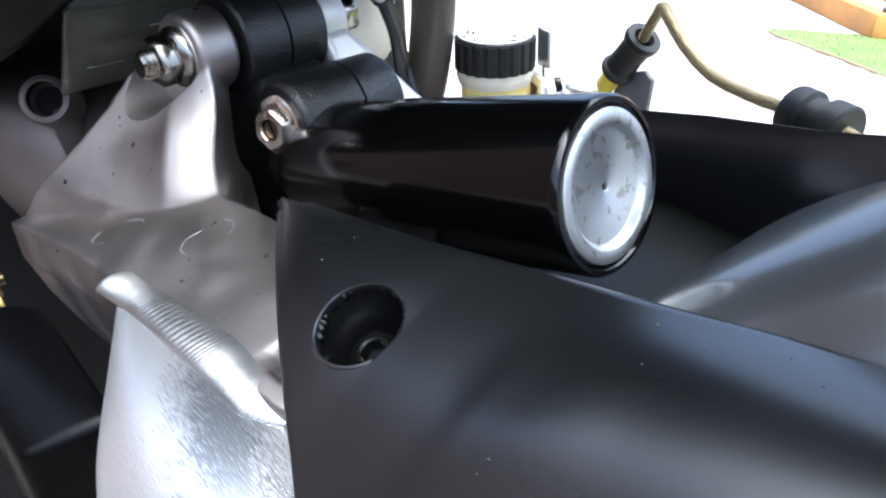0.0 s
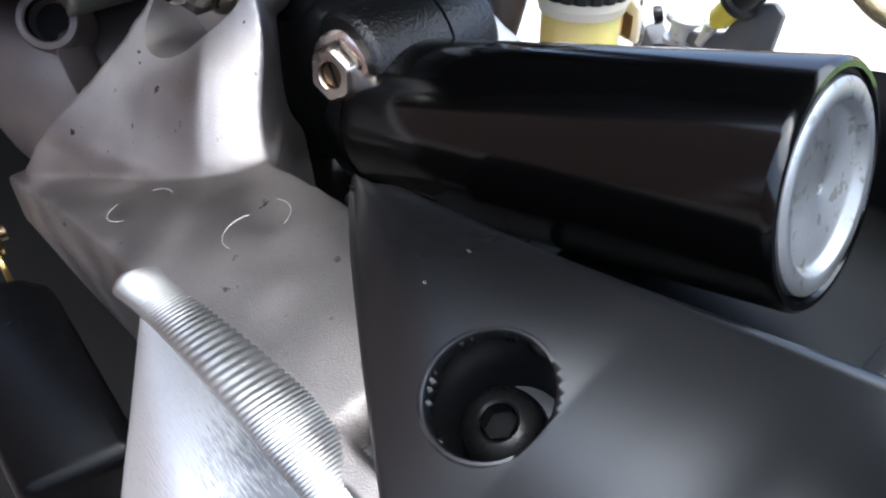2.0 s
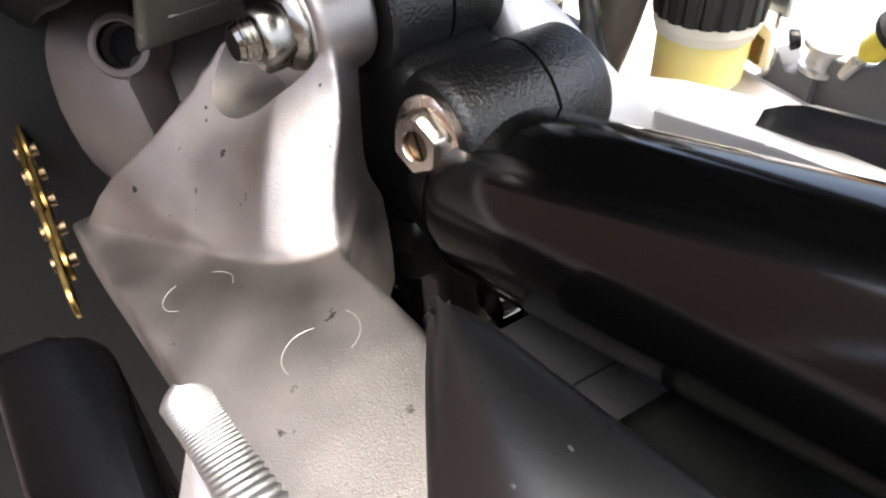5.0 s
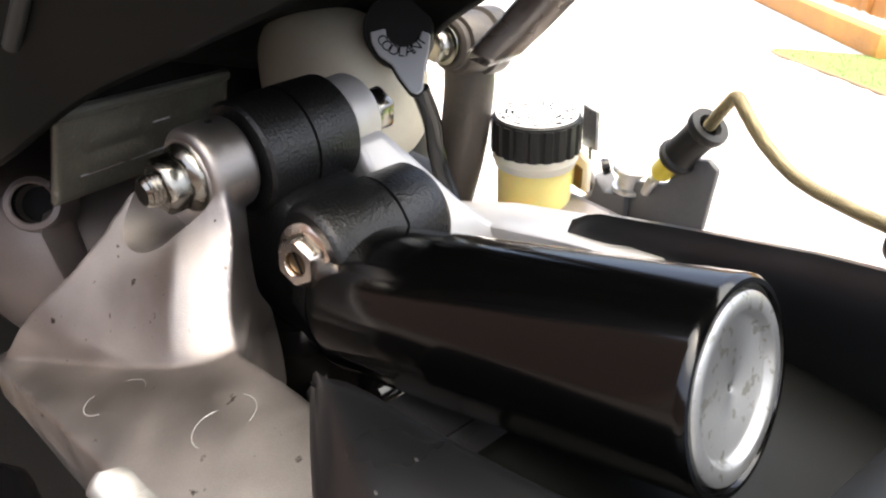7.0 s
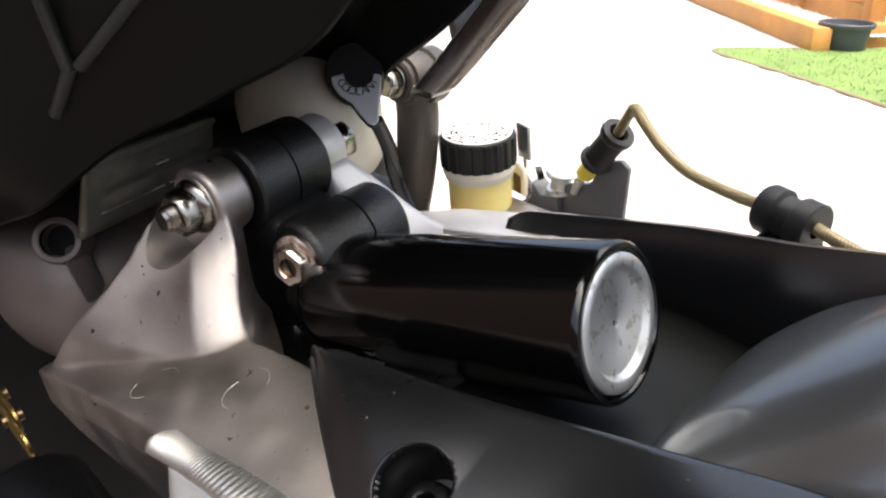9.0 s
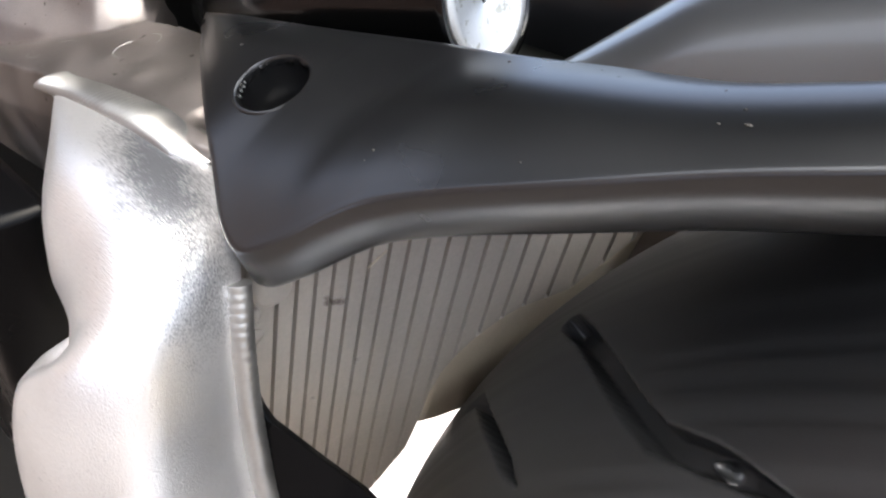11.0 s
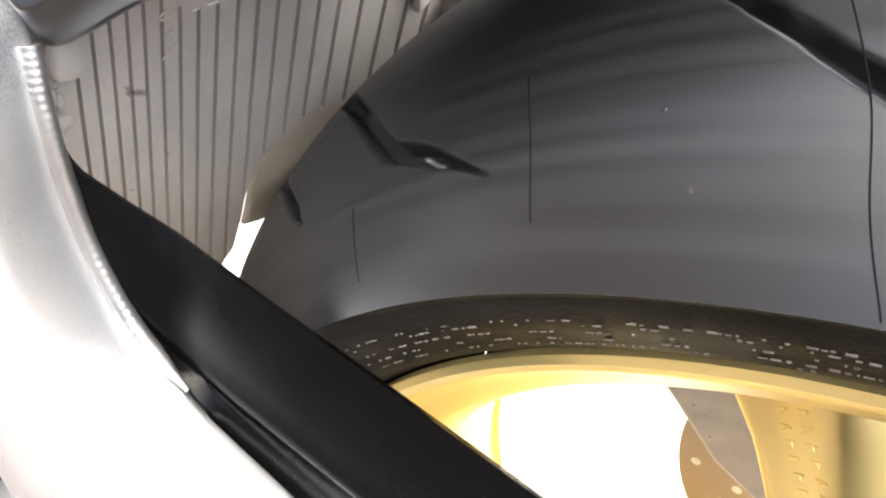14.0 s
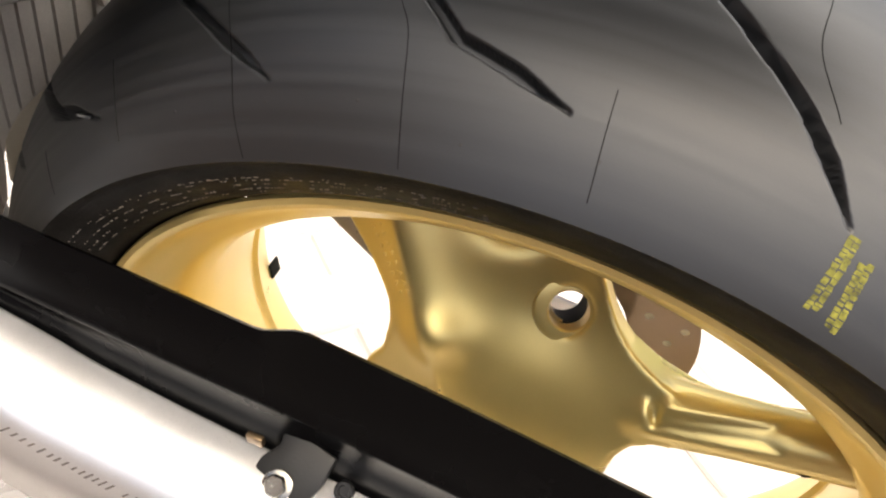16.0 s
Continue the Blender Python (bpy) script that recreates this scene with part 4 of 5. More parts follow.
    # weld beads in ripples
    wl = spline([(-366, -39.4, 249.8), (-360, -38.6, 250.9), (-352, -37.4, 251.6), (-340, -36.4, 252.8), (-319, -35.2, 254.4), (-309, -34.6, 254.3), (-301, -34.0, 253.2), (-293, -34.0, 250.8)], 50)
    bm, rows = bmesh.new(), []
    for i, p in enumerate(wl):
        d = (V(wl[min(i + 1, len(wl) - 1)]) - V(wl[max(i - 1, 0)])).normalized()
        side = d.cross(V(0, 0, 1)).normalized()
        w = 6.0 * math.sqrt(min(1, 0.02 + i / 45, 0.02 + (len(wl) - i) / 45))
        rows.append([V(p) + side * w * math.cos(radians(a)) * 1.0 + V(0, 0, 1) * (2.5 * math.sqrt(min(1, 0.01 + i / 60)) * math.sin(radians(a)) - 0.5)
                     + d * 1.1 * math.sin(radians(a)) + V(0, 0, 0.11) * math.sin(i * 1.5 - 1.2 * math.sin(radians(a))) for a in range(-20, 201, 10)])
    loft(bm, rows)
    part("weld_bead", bm, WELD, s, "rippled weld bead", sharp=80)
    wl = spline([(-270, -43.4, 238), (-266.5, -46.4, 222), (-264.5, -47.4, 202), (-260, -47.9, 180), (-249, -48.2, 160), (-230, -48.4, 147)], 40)
    bm = bmesh.new()
    tube(bm, wl, [(2.7 + 0.06 * math.sin(i * 1.3)) * min(1, 0.3 + (len(wl) - i) / 40) for i in range(len(wl))], 14)
    part("weld_bead", bm, WELD, s, "rippled weld bead", sharp=80)
    # right half of the fork
    bm = bmesh.new()
    lathe(bm, [(0, 0), (10.6, 0), (11.6, 0.8), (11.8, 8), (11, 9.4), (0, 9.6)], on_pivot(44.3), AXIS, 48)
    part("right_lug", bm, CASTLIGHT, s)
    bm = bmesh.new()
    sec = [(284, [(-420, 45), (-398, 44), (-399, 54), (-421, 54)]), (276, [(-421, 45), (-394, 45), (-393, 60), (-421, 61)]), (262, [(-424, 46), (-386, 49), (-384, 70), (-424, 70)]), (252, [(-430, 47), (-378, 54), (-378, 80), (-432, 80)]), (225, [(-436, 47), (-374, 56), (-370, 86), (-440, 86)])]
    loft(bm, [[(px, py, zz) for px, py in p] for zz, p in sec], ring=True, caps=True)
    mod_bevel(part("right_upright", bm, CASTLIGHT, s, sharp=40), 2.5, 3, 30)
    bm = bmesh.new()
    prism(bm, [(-434, 66, 246), (-396, 72, 252.4), (-352, 80, 258), (-330, 84, 259), (-330, 106, 256.5), (-367, 104, 253), (-394, 104, 246.6), (-424, 104, 236)], (0, 0, -30), 2.0, 2)
    part("right_crossmember", bm, CASTLIGHT, s)
    bm = bmesh.new()
    loft(bm, [[(bx, 128, bz), (bx, 152, bz + 3), (bx, 158, bz - 4), (bx, 158, bz - 62), (bx, 128, bz - 58)] for bx, bz in [(-430, 226), (-330, 222), (-260, 206), (-180, 160), (-90, 80), (0, 40), (60, 30)]], ring=True, caps=True)
    mod_bevel(part("right_beam", bm, CAST, s, sharp=40), 3, 2, 30)
    # pivot bolt
    bm = bmesh.new()
    lathe(bm, [(0, -10.2), (2.9, -10.2), (3.6, -9.4)] + [(3.95 if k % 2 else 3.4, -9 + 0.55 * k) for k in range(12)] + [(3.9, 0), (3.9, 52), (0, 52)], on_pivot(0), AXIS, 28)
    part("pivot_bolt", bm, STEEL, s, "zinc plated threaded bolt", sharp=25)
    bm = bmesh.new()
    lathe(bm, [(4, -2.6), (6.4, -2.8), (8.0, -1.6), (8.5, -0.4), (8.5, 0.6), (4, 0.6)], on_pivot(1.6), AXIS, 48)
    part("nut_flange", bm, STEEL, s)
    bm = bmesh.new()
    hexagon(bm, on_pivot(0.2), -AXIS, 12.6, 6.6, 1.0, 8)
    part("nut", bm, STEEL, s, "zinc plated flange nut")
    bm = bmesh.new()
    hexagon(bm, on_pivot(54.5) + V(3, 0, 0.5), AXIS, 11.5, 7.5, 0.9, 20)
    part("bolt_head", bm, STEEL, s)
    bm = bmesh.new()
    lathe(bm, [(5.0, 0), (7.6, 0), (7.6, 1.2), (5, 1.2)], on_pivot(54.0) + V(3, 0, 0.5), AXIS, 40)
    part("bolt_washer", bm, STEEL, s)
    return s


swingarm()


# ribbed splash panel ahead of the tyre
def panel_x(y, z):
    return -332 + 0.2 * y + 0.1985 * z


P_LOW = [(-60, 70), (22, 82), (36, 104), (40, 140), (50, 154), (68, 163), (94, 162), (126, 180), (139, 208), (150, 214)]


def scoop_z(y):
    """Height of the top edge, which dips in a rounded scoop."""
    t = (y - 21) / 21
    return 227.0 + 15.0 * min(1.0, max(0.0, abs(t) ** 2.2))


def splash_panel():
    p = holder("splash_panel", "ribbed beige plastic splash panel")
    bm, rows = bmesh.new(), []
    ys = [(-46.0, 0), (-34.0, 0)]
    for y in (-20.5, -15.2, -10.0, -5.0, 0.0, 5.4, 11.2, 17.3, 23.8, 31.0, 38.4, 46.2, 54.6, 63.4, 72.4, 83.0, 95.0, 107.0, 119.0):
        wide = 0.60 + 0.005 * max(0, y)
        ys += [(y - wide, 0), (y - wide + 0.12, -5.0), (y + wide - 0.12, -5.0), (y + wide, 0)]
    ys += [(126.0, 0), (133.0, 0.6), (140.0, 0.2)]
    ys = sorted(ys + [(q + 0.01, 0) for q in (2.2, 8.4, 14.2, 20.6, 27.5, 34.8, 42.2)])
    for yy, g in ys:
        z0, z1 = at_x(P_LOW, yy)[0], scoop_z(yy)
        rows.append([(panel_x(yy, zz) + (g if 0 < k < 4 else 0), yy, zz) for k, zz in enumerate((z0, z0 + 3, (z0 + 200) / 2, z1 - 5.5, z1 - 4.5, z1 - 2))]
                    + [(panel_x(yy, z1) - 0.8, yy, z1 - 0.4), (panel_x(yy, z1) - 2.6, yy, z1 + 0.4), (panel_x(yy, z1) - 6, yy, z1 + 0.6)])
    loft(bm, rows)
    part("face", bm, RIBBED, p, sharp=22)
    bm = bmesh.new()
    loft(bm, [[(panel_x(yy, at_x(P_LOW, yy)[0]) + dx, yy, at_x(P_LOW, yy)[0] + dz) for dx, dz in ((-2.6, 3.5), (-3, -1.5), (-5, -8), (-9, -22), (-14, max(-52, 108 - at_x(P_LOW, yy)[0])))] for yy in range(44, 146, 3)])
    mod_solid(part("lower_lip", bm, LIP, p, "smooth beige lip"), 2)
    bm = bmesh.new()
    loft(bm, [[(panel_x(yy, scoop_z(yy)) + dx, yy, scoop_z(yy) + dz) for dx, dz in ((-5, 0.4), (-14, 0.2), (-40, -1), (-58, -2), (-74, -3))] for yy in range(-2, 100, 3)])
    mod_solid(part("ledge", bm, GREYPANEL, p, "dark hollow behind the scooped top edge"), 2)
    # moulded mark and stitched scratch line under the scoop
    for y0, z0, y1, z1 in [(4.6, 223.5, 9.6, 227.0), (4.6, 223.5, 5.0, 222.0), (5.0, 222.0, 10.0, 223.8), (6.4, 219.5, 9.0, 220.4), (6.4, 217.0, 8.6, 217.8), (5.0, 208.5, 10.2, 213.0)]:
        bm = bmesh.new()
        tube(bm, [(panel_x(y0, z0) + 0.1, y0, z0), (panel_x(y1, z1) + 0.1, y1, z1)], 0.35, 6)
        part("moulded_mark", bm, LIP, p)
    for yy, zz in [(111, 207)]:
        bm = bmesh.new()
        xx = panel_x(yy, zz)
        prism(bm, [(xx, yy - 4, zz + 4), (xx, yy + 4, zz + 5), (xx, yy + 4, zz - 6), (xx, yy - 3, zz - 9)], (4, 0, 0), 1.2, 2)
        part("clip", bm, RIBBED, p)
    for k in range(9):
        y0 = 15 + 5.0 * k
        y1 = y0 + (3.6 if k % 3 else 2.4)
        bm = bmesh.new()
        tube(bm, [(panel_x(yy, 222.6 + 0.125 * (yy - 15)) + 0.15, yy, 222.6 + 0.125 * (yy - 15)) for yy in (y0, (y0 + y1) / 2, y1)], 0.3, 6)
        part("scratch", bm, CAPWHITE, p)
    bm = bmesh.new()
    rng = random.Random(5)
    ball(bm, (-283, -29, 224.5), (3.6, 5.5, 6.5), 24, 14, 0.85)
    for k in range(26):
        yy, zz = -31 + rng.uniform(-5, 5), 216 - rng.uniform(-2, 22)
        crumb = bmesh.new()
        ball(crumb, (panel_x(yy, zz) + 0.4, yy, zz), (rng.uniform(0.6, 1.6), rng.uniform(1, 3), rng.uniform(1, 3.4)), 10, 6)
        part("sealant_crumb", crumb, RIBBED, p)
    part("sealant", bm, RIBBED, p, "round blob of sealant in the corner")


LIP = material("smooth_beige_plastic", (0.52, 0.46, 0.36), 0.5, 0.0, 0.1, 500, 0.1, 20)
splash_panel()


# chain guard
def chain_guard():
    g = holder("chain_guard", "satin black plastic chain guard")
    T = [(-272, -43, 211), (-266, -44, 206), (-257, -36, 193), (-250, -30, 184), (-217, -29, 178), (-161, -29, 172), (-97, -29, 164), (-91, -29, 164.5), (-76, -29, 172), (-70, -29, 173), (-8, -29, 163), (72, -29, 147), (150, -29, 130)]
    R = [(-272, -46, 204), (-266, -47, 196), (-255, -45, 170), (-240, -42, 153), (-217, -42, 148.5), (-204, -42, 147), (-153, -42, 141.5), (-115, -42, 136), (-73, -42, 132), (44, -42, 113), (150, -42, 94)]
    B = [(-272, -48, 200), (-266, -48.5, 190), (-258, -48, 172), (-247, -47, 155), (-225, -47, 143), (-190, -47, 132), (-162, -47, 123), (-95, -47, 109), (0, -47, 94), (110, -47, 77), (150, -47, 70)]
    bm, rows = bmesh.new(), []
    for x in [-271, -268, -265, -262, -258, -254, -250, -246, -240, -234, -226, -217] + list(range(-205, -100, 12)) + [-97, -94, -91, -86, -81, -76, -73, -70] + list(range(-60, 151, 14)):
        (ty, tz), (ry, rz), (by, bz) = at_x(T, x), at_x(R, x), at_x(B, x)
        row = [(x, ty + 2, tz - 8), (x, ty + 0.6, tz - 1.2), (x, ty - 0.6, tz)]
        row += [(x, ty + (ry - ty) * t, tz + (rz - tz) * t + 2.0 * math.sin(math.pi * t)) for t in (0.2, 0.4, 0.6, 0.8)]
        row += [(x, ry + 0.4, rz + 1.2), (x, ry - 0.6, rz - 0.2), (x, ry - 0.4, rz - 2.4)]
        row += [(x, ry + (by - ry) * t + 1.5 * math.sin(math.pi * t), rz - 2.4 + (bz - rz + 2.4) * t) for t in (0.3, 0.6, 1.0)] + [(x, by + 0.5, bz - 26)]
        rows.append(row)
    loft(bm, rows)
    mod_solid(part("cover", bm, GUARD, g, sharp=60), 1.8)
    bn = V(0, -0.5, 0.87).normalized()
    bu = V(1, 0, 0)
    bv = bn.cross(bu) * -1
    bo = V(-71, -62, 105.5)
    def on(x, y, d=0.0):
        return bo + bu * x - bv * y + bn * d
    bm = bmesh.new()
    prism(bm, [on(x, y, -3.5) for x, y in ((-12, -10), (-14, 0), (-12, 9), (-6, 16), (-7, 27), (0, 32), (8, 22), (20, 19), (18, 6), (13, -6), (7, -14), (-5, -14))], bn * 4.5, 1.3, 2)
    part("bracket", bm, SOFTRUBBER, g, "black rubber mounting tab")
    bm = bmesh.new()
    lathe(bm, [(0, 0), (7.0, 0), (7.0, 1.2), (6.4, 1.6), (0, 1.6)], on(0, 0, 1), bn, 32)
    part("washer", bm, STEEL, g)
    bm = bmesh.new()
    hexagon(bm, on(0, 0, 2), bn, 9, 4.4, 0.8, 10)
    part("bolt", bm, STEEL, g, "zinc plated hexagon bolt")
    bm = bmesh.new()
    screw(bm, on(28, 8, -1), bn, 4.5, 3)
    part("screw", bm, BLACKBOLT, g)
    bm = bmesh.new()
    block(bm, (-90, -54, 116), (-82, -51, 122), 0.6)
    part("tab", bm, BRASS, g)


chain_guard()


def dark_guide():
    g = holder("chain_slider", "black rubber chain slider below the casting")
    bm = bmesh.new()
    outline = [(-411, -50, 223), (-418, -54, 222), (-424, -61, 221), (-427, -76, 219), (-356, -72, 219), (-350, -50, 223)]
    prism(bm, outline, (-12, 0, -110), 3.5, 3)
    part("slider", bm, GUARD, g)


dark_guide()


# gold drive chain that runs forward under the pivot
def chain():
    c = holder("drive_chain", "gold drive chain")
    a, b = V(-468, -54, 200), V(-560, -54, 206)
    d = (b - a).normalized()
    up = V(0, 1, 0).cross(d)
    for k in range(6):
        p = a + d * 15.9 * k
        for y in ((-1.8,) if k % 2 else (-3.6,)):
            bm = bmesh.new()
            ring = []
            for q in range(24):
                t = 2 * math.pi * q / 24
                ring.append(p + d * ((7.95 if math.cos(t) > 0 else -7.95) + 6.6 * math.cos(t)) + up * 6.6 * math.sin(t) * (0.82 + 0.18 * abs(math.cos(t))) + V(0, y, 0))
            prism(bm, ring, (0, 1.6, 0), 0.3, 1)
            part("chain_plate", bm, CHAINGOLD, c)
        bm = bmesh.new()
        lathe(bm, [(0, -5.0), (2.4, -5.0), (2.4, 2), (0, 2)], p + d * 7.95, (0, 1, 0), 16)
        part("chain_pin", bm, BRASS, c)


CHAINGOLD = material("gold_chain", (0.36, 0.25, 0.09), 0.35, 1.0, 0.1, 900, 0.2, 200)
chain()


# rear brake fluid reservoir
def brake_reservoir():
    r = holder("brake_fluid_reservoir", "rear brake reservoir with amber fluid and black cap")
    c = V(-421.5, 139.5, 0)
    bm = bmesh.new()
    lathe(bm, [(0, 200), (13, 200), (14, 202), (14.2, 242), (0, 242)], c, (0, 0, 1), 48)
    part("pot", bm, FLUID, r, "amber fluid in a translucent pot")
    bm = bmesh.new()
    lathe(bm, [(14.0, 241), (15.2, 241.4), (15.8, 244), (16.2, 244.5), (16.2, 247.5), (0, 247.5)], c, (0, 0, 1), 48)
    part("collar", bm, CLOUDY, r)
    bm = bmesh.new()
    a = []
    for k in range(120):
        t = 2 * math.pi * k / 120
        rr = 16.9 if k % 6 in (0, 1, 2, 3) else 16.1
        a.append((c.x + rr * math.cos(t), c.y + rr * math.sin(t), 247.5))
    prism(bm, a, (0, 0, 12))
    lathe(bm, [(16.4, 259), (16.2, 260.2), (15.4, 260.8), (0, 260.8)], c, (0, 0, 1), 60)
    part("cap", bm, SOFTRUBBER, r, "knurled black screw cap", sharp=20)
    bm = bmesh.new()
    lathe(bm, [(0, 261.1), (15.2, 261.1), (15.3, 260.6)], c, (0, 0, 1), 48)
    part("cap_label", bm, CAPWHITE, r, "white warning label")
    rng = random.Random(12)
    bm = bmesh.new()
    for ring, n in ((13.6, 44), (11.3, 36), (9.0, 28), (6.5, 14)):
        for k in range(n):
            if rng.random() < 0.2:
                continue
            t = 2 * math.pi * (k + rng.uniform(-0.35, 0.35)) / n
            dr, dt = rng.uniform(0.25, 0.95), rng.uniform(0.2, 0.95) / ring
            q = [(c.x + (ring + s * dr) * math.cos(t + e * dt), c.y + (ring + s * dr) * math.sin(t + e * dt), 261.15) for s, e in ((-1, -1), (1, -1), (1, 1), (-1, 1))]
            prism(bm, q, (0, 0, 0.1))
    part("cap_print", bm, INK, r, "unreadable black print")
    bm = bmesh.new()
    prism(bm, [(-414, 156.5, 262), (-405, 153.5, 262), (-404, 153, 247), (-413, 156, 246)], (0.6, 1.2, 0), 0.3, 1)
    part("stay", bm, ZINC, r, "plated steel cap stay")
    bm = bmesh.new()
    tube(bm, [(-406, 152.5, 248), (-407, 154, 241), (-411, 158, 238)], 0.7, 8)
    part("wire", bm, STEEL, r)
    bm = bmesh.new()
    prism(bm, [(-417, 154.5, 245), (-405, 150.5, 243), (-405, 150.5, 230), (-417, 154.5, 229)], (0.6, 2.2, 0), 0.6, 1)
    part("ear", bm, CLOUDY, r)
    bm = bmesh.new()
    prism(bm, [(-412.5, 153.2, 239.5), (-408, 151.6, 239), (-408, 151.6, 231), (-412.5, 153.2, 231)], (-0.3, -0.9, 0))
    part("window", bm, BRASS, r)
    bm = bmesh.new()
    screw(bm, (-404, 158, 239), (0.6, 0.6, 0.2), 3.2, 3)
    part("screw", bm, BLACKBOLT, r)
    bm = bmesh.new()
    tube(bm, spline([(-411, 159, 236), (-409, 161, 228), (-413, 160, 222), (-419, 159, 219), (-420, 158, 227), (-413, 158, 231)], 6), 1.1, 8)
    part("clip", bm, ZINC, r)


def cloudy_material():
    m = bpy.data.materials.new("cloudy_plastic")
    m.use_nodes = True
    b = m.node_tree.nodes["Principled BSDF"]
    b.inputs["Base Color"].default_value = (0.72, 0.66, 0.55, 1)
    b.inputs["Roughness"].default_value = 0.35
    b.inputs["Subsurface Weight"].default_value = 0.6
    b.inputs["Subsurface Radius"].default_value = (0.01, 0.008, 0.005)
    b.inputs["Subsurface Scale"].default_value = 1.0
    return m


CLOUDY = cloudy_material()
brake_reservoir()


def hose():
    h = holder("brake_hose", "braided brake hose with rubber sleeves")
    pts = spline([(-364, 160, 266), (-357, 156, 276), (-352, 152, 280.5), (-346, 149, 277), (-338, 148, 270), (-326, 146, 264), (-310, 142, 262.5), (-297, 138, 263), (-284, 134, 264), (-268, 131, 261), (-245, 130, 255), (-215, 130, 246)], 10)
    bm = bmesh.new()
    tube(bm, pts, 2.0, 14)
    part("hose", bm, BRAID, h, "clear-coated braided hose")
    for ph in range(8):
        bm = bmesh.new()
        n = len(pts) * 4
        fine = [V(pts[min(int(i / 4), len(pts) - 2)]).lerp(V(pts[min(int(i / 4), len(pts) - 2) + 1]), (i % 4) / 4) for i in range(n - 4)]
        sgn = 1 if ph % 2 else -1
        line = []
        for i, p in enumerate(fine):
            d = (fine[min(i + 1, len(fine) - 1)] - fine[max(i - 1, 0)]).normalized()
            u = d.cross(V(0, 0, 1)).normalized()
            v = d.cross(u)
            a = sgn * i * 0.75 + ph * math.pi / 4
            line.append(p + (u * math.cos(a) + v * math.sin(a)) * 2.02)
        tube(bm, line, 0.11, 4)
        part("braid_strand", bm, YELLOWBRAID, h)
    bm = bmesh.new()
    a, b = V(-375.5, 161, 250.5), V(-363.5, 160, 266.5)
    d = (b - a).normalized()
    L = (b - a).length
    lathe(bm, [(3.6, 0), (6.6, 0), (7.0, 0.8), (7.0, 2.2), (6.0, 3.2), (5.7, L * 0.5), (5.9, L - 4), (6.9, L - 3), (7.2, L - 1.4), (6.9, L), (4.2, L), (3.4, L - 2)], a, d, 36)
    part("boot", bm, SOFTRUBBER, h, "grey rubber boot")
    bm = bmesh.new()
    lathe(bm, [(0, -11), (2.2, -11), (4.0, -8.4), (4.2, 0.4)], a, d, 28)
    part("sleeve", bm, YELLOWPIPE, h, "yellow plastic sleeve")
    bm = bmesh.new()
    tube(bm, [(-386, 161, 233.5), (-382.5, 161, 241)], [1.6, 2.4], 12)
    part("pipe", bm, ZINC, h)
    p0, p1 = V(-293, 136.8, 263.1), V(-276, 132.5, 262.1)
    d = (p1 - p0).normalized()
    L = (p1 - p0).length
    bm = bmesh.new()
    lathe(bm, [(2.8, -1), (7.4, -1), (8, 0), (8, 5), (6.6, 6), (6.6, L - 7), (8.2, L - 6), (8.2, L - 0.5), (7.6, L), (2.8, L)], p0, d, 32)
    block(bm, (-293, 128, 236), (-275, 140, 257), 2)
    part("clip", bm, SOFTRUBBER, h, "black rubber hose clip")


YELLOWBRAID = material("braid_strand_coat", (0.36, 0.30, 0.16), 0.4, 0.4, 0.0, 900, 0.1, 100)
hose()


def brake_bracket():
    b = holder("brake_bracket", "dark grey steel bracket with a banjo bolt")
    bm = bmesh.new()
    prism(bm, [(-396, 163, 205), (-396, 163, 234), (-379, 163, 239), (-374, 163, 250), (-364, 163, 253), (-360, 163, 250), (-364, 163, 205)], (0, 3, 0), 1.2, 2)
    part("plate", bm, GREYPANEL, b, "dark grey plate")
    bm = bmesh.new()
    prism(bm, [(-413, 160, 205), (-413, 160, 231), (-408, 160, 233), (-404, 160, 228), (-394, 160, 230), (-394, 160, 205)], (0, 10, 0), 1.2, 2)
    part("cylinder", bm, GREYPANEL, b)
    bm = bmesh.new()
    lathe(bm, [(0, 10.2), (6.2, 10.2), (6.8, 9.6), (6.8, 8.2), (4.4, 7.6), (4.4, 2), (6.0, 1.6), (6.0, 0), (0, 0)], (-396.5, 165, 230), (0.1, 0, 1), 32)
    part("banjo_bolt", bm, ZINC, b, "plated banjo bolt")
    bm = bmesh.new()
    lathe(bm, [(4.2, 1.8), (5.6, 1.8), (5.6, 0.8), (4.2, 0.8)], (-396.5, 165, 229.5), (0.1, 0, 1), 32)
    part("copper_washer", bm, COPPER, b)
    bm = bmesh.new()
    tube(bm, spline([(-424, 150, 214), (-416, 154, 219), (-407, 158, 217), (-400, 160, 212)], 6), 1.4, 10)
    part("pipe", bm, SOFTRUBBER, b)


COPPER = material("copper_ring", (0.55, 0.25, 0.12), 0.3, 1.0)
brake_bracket()


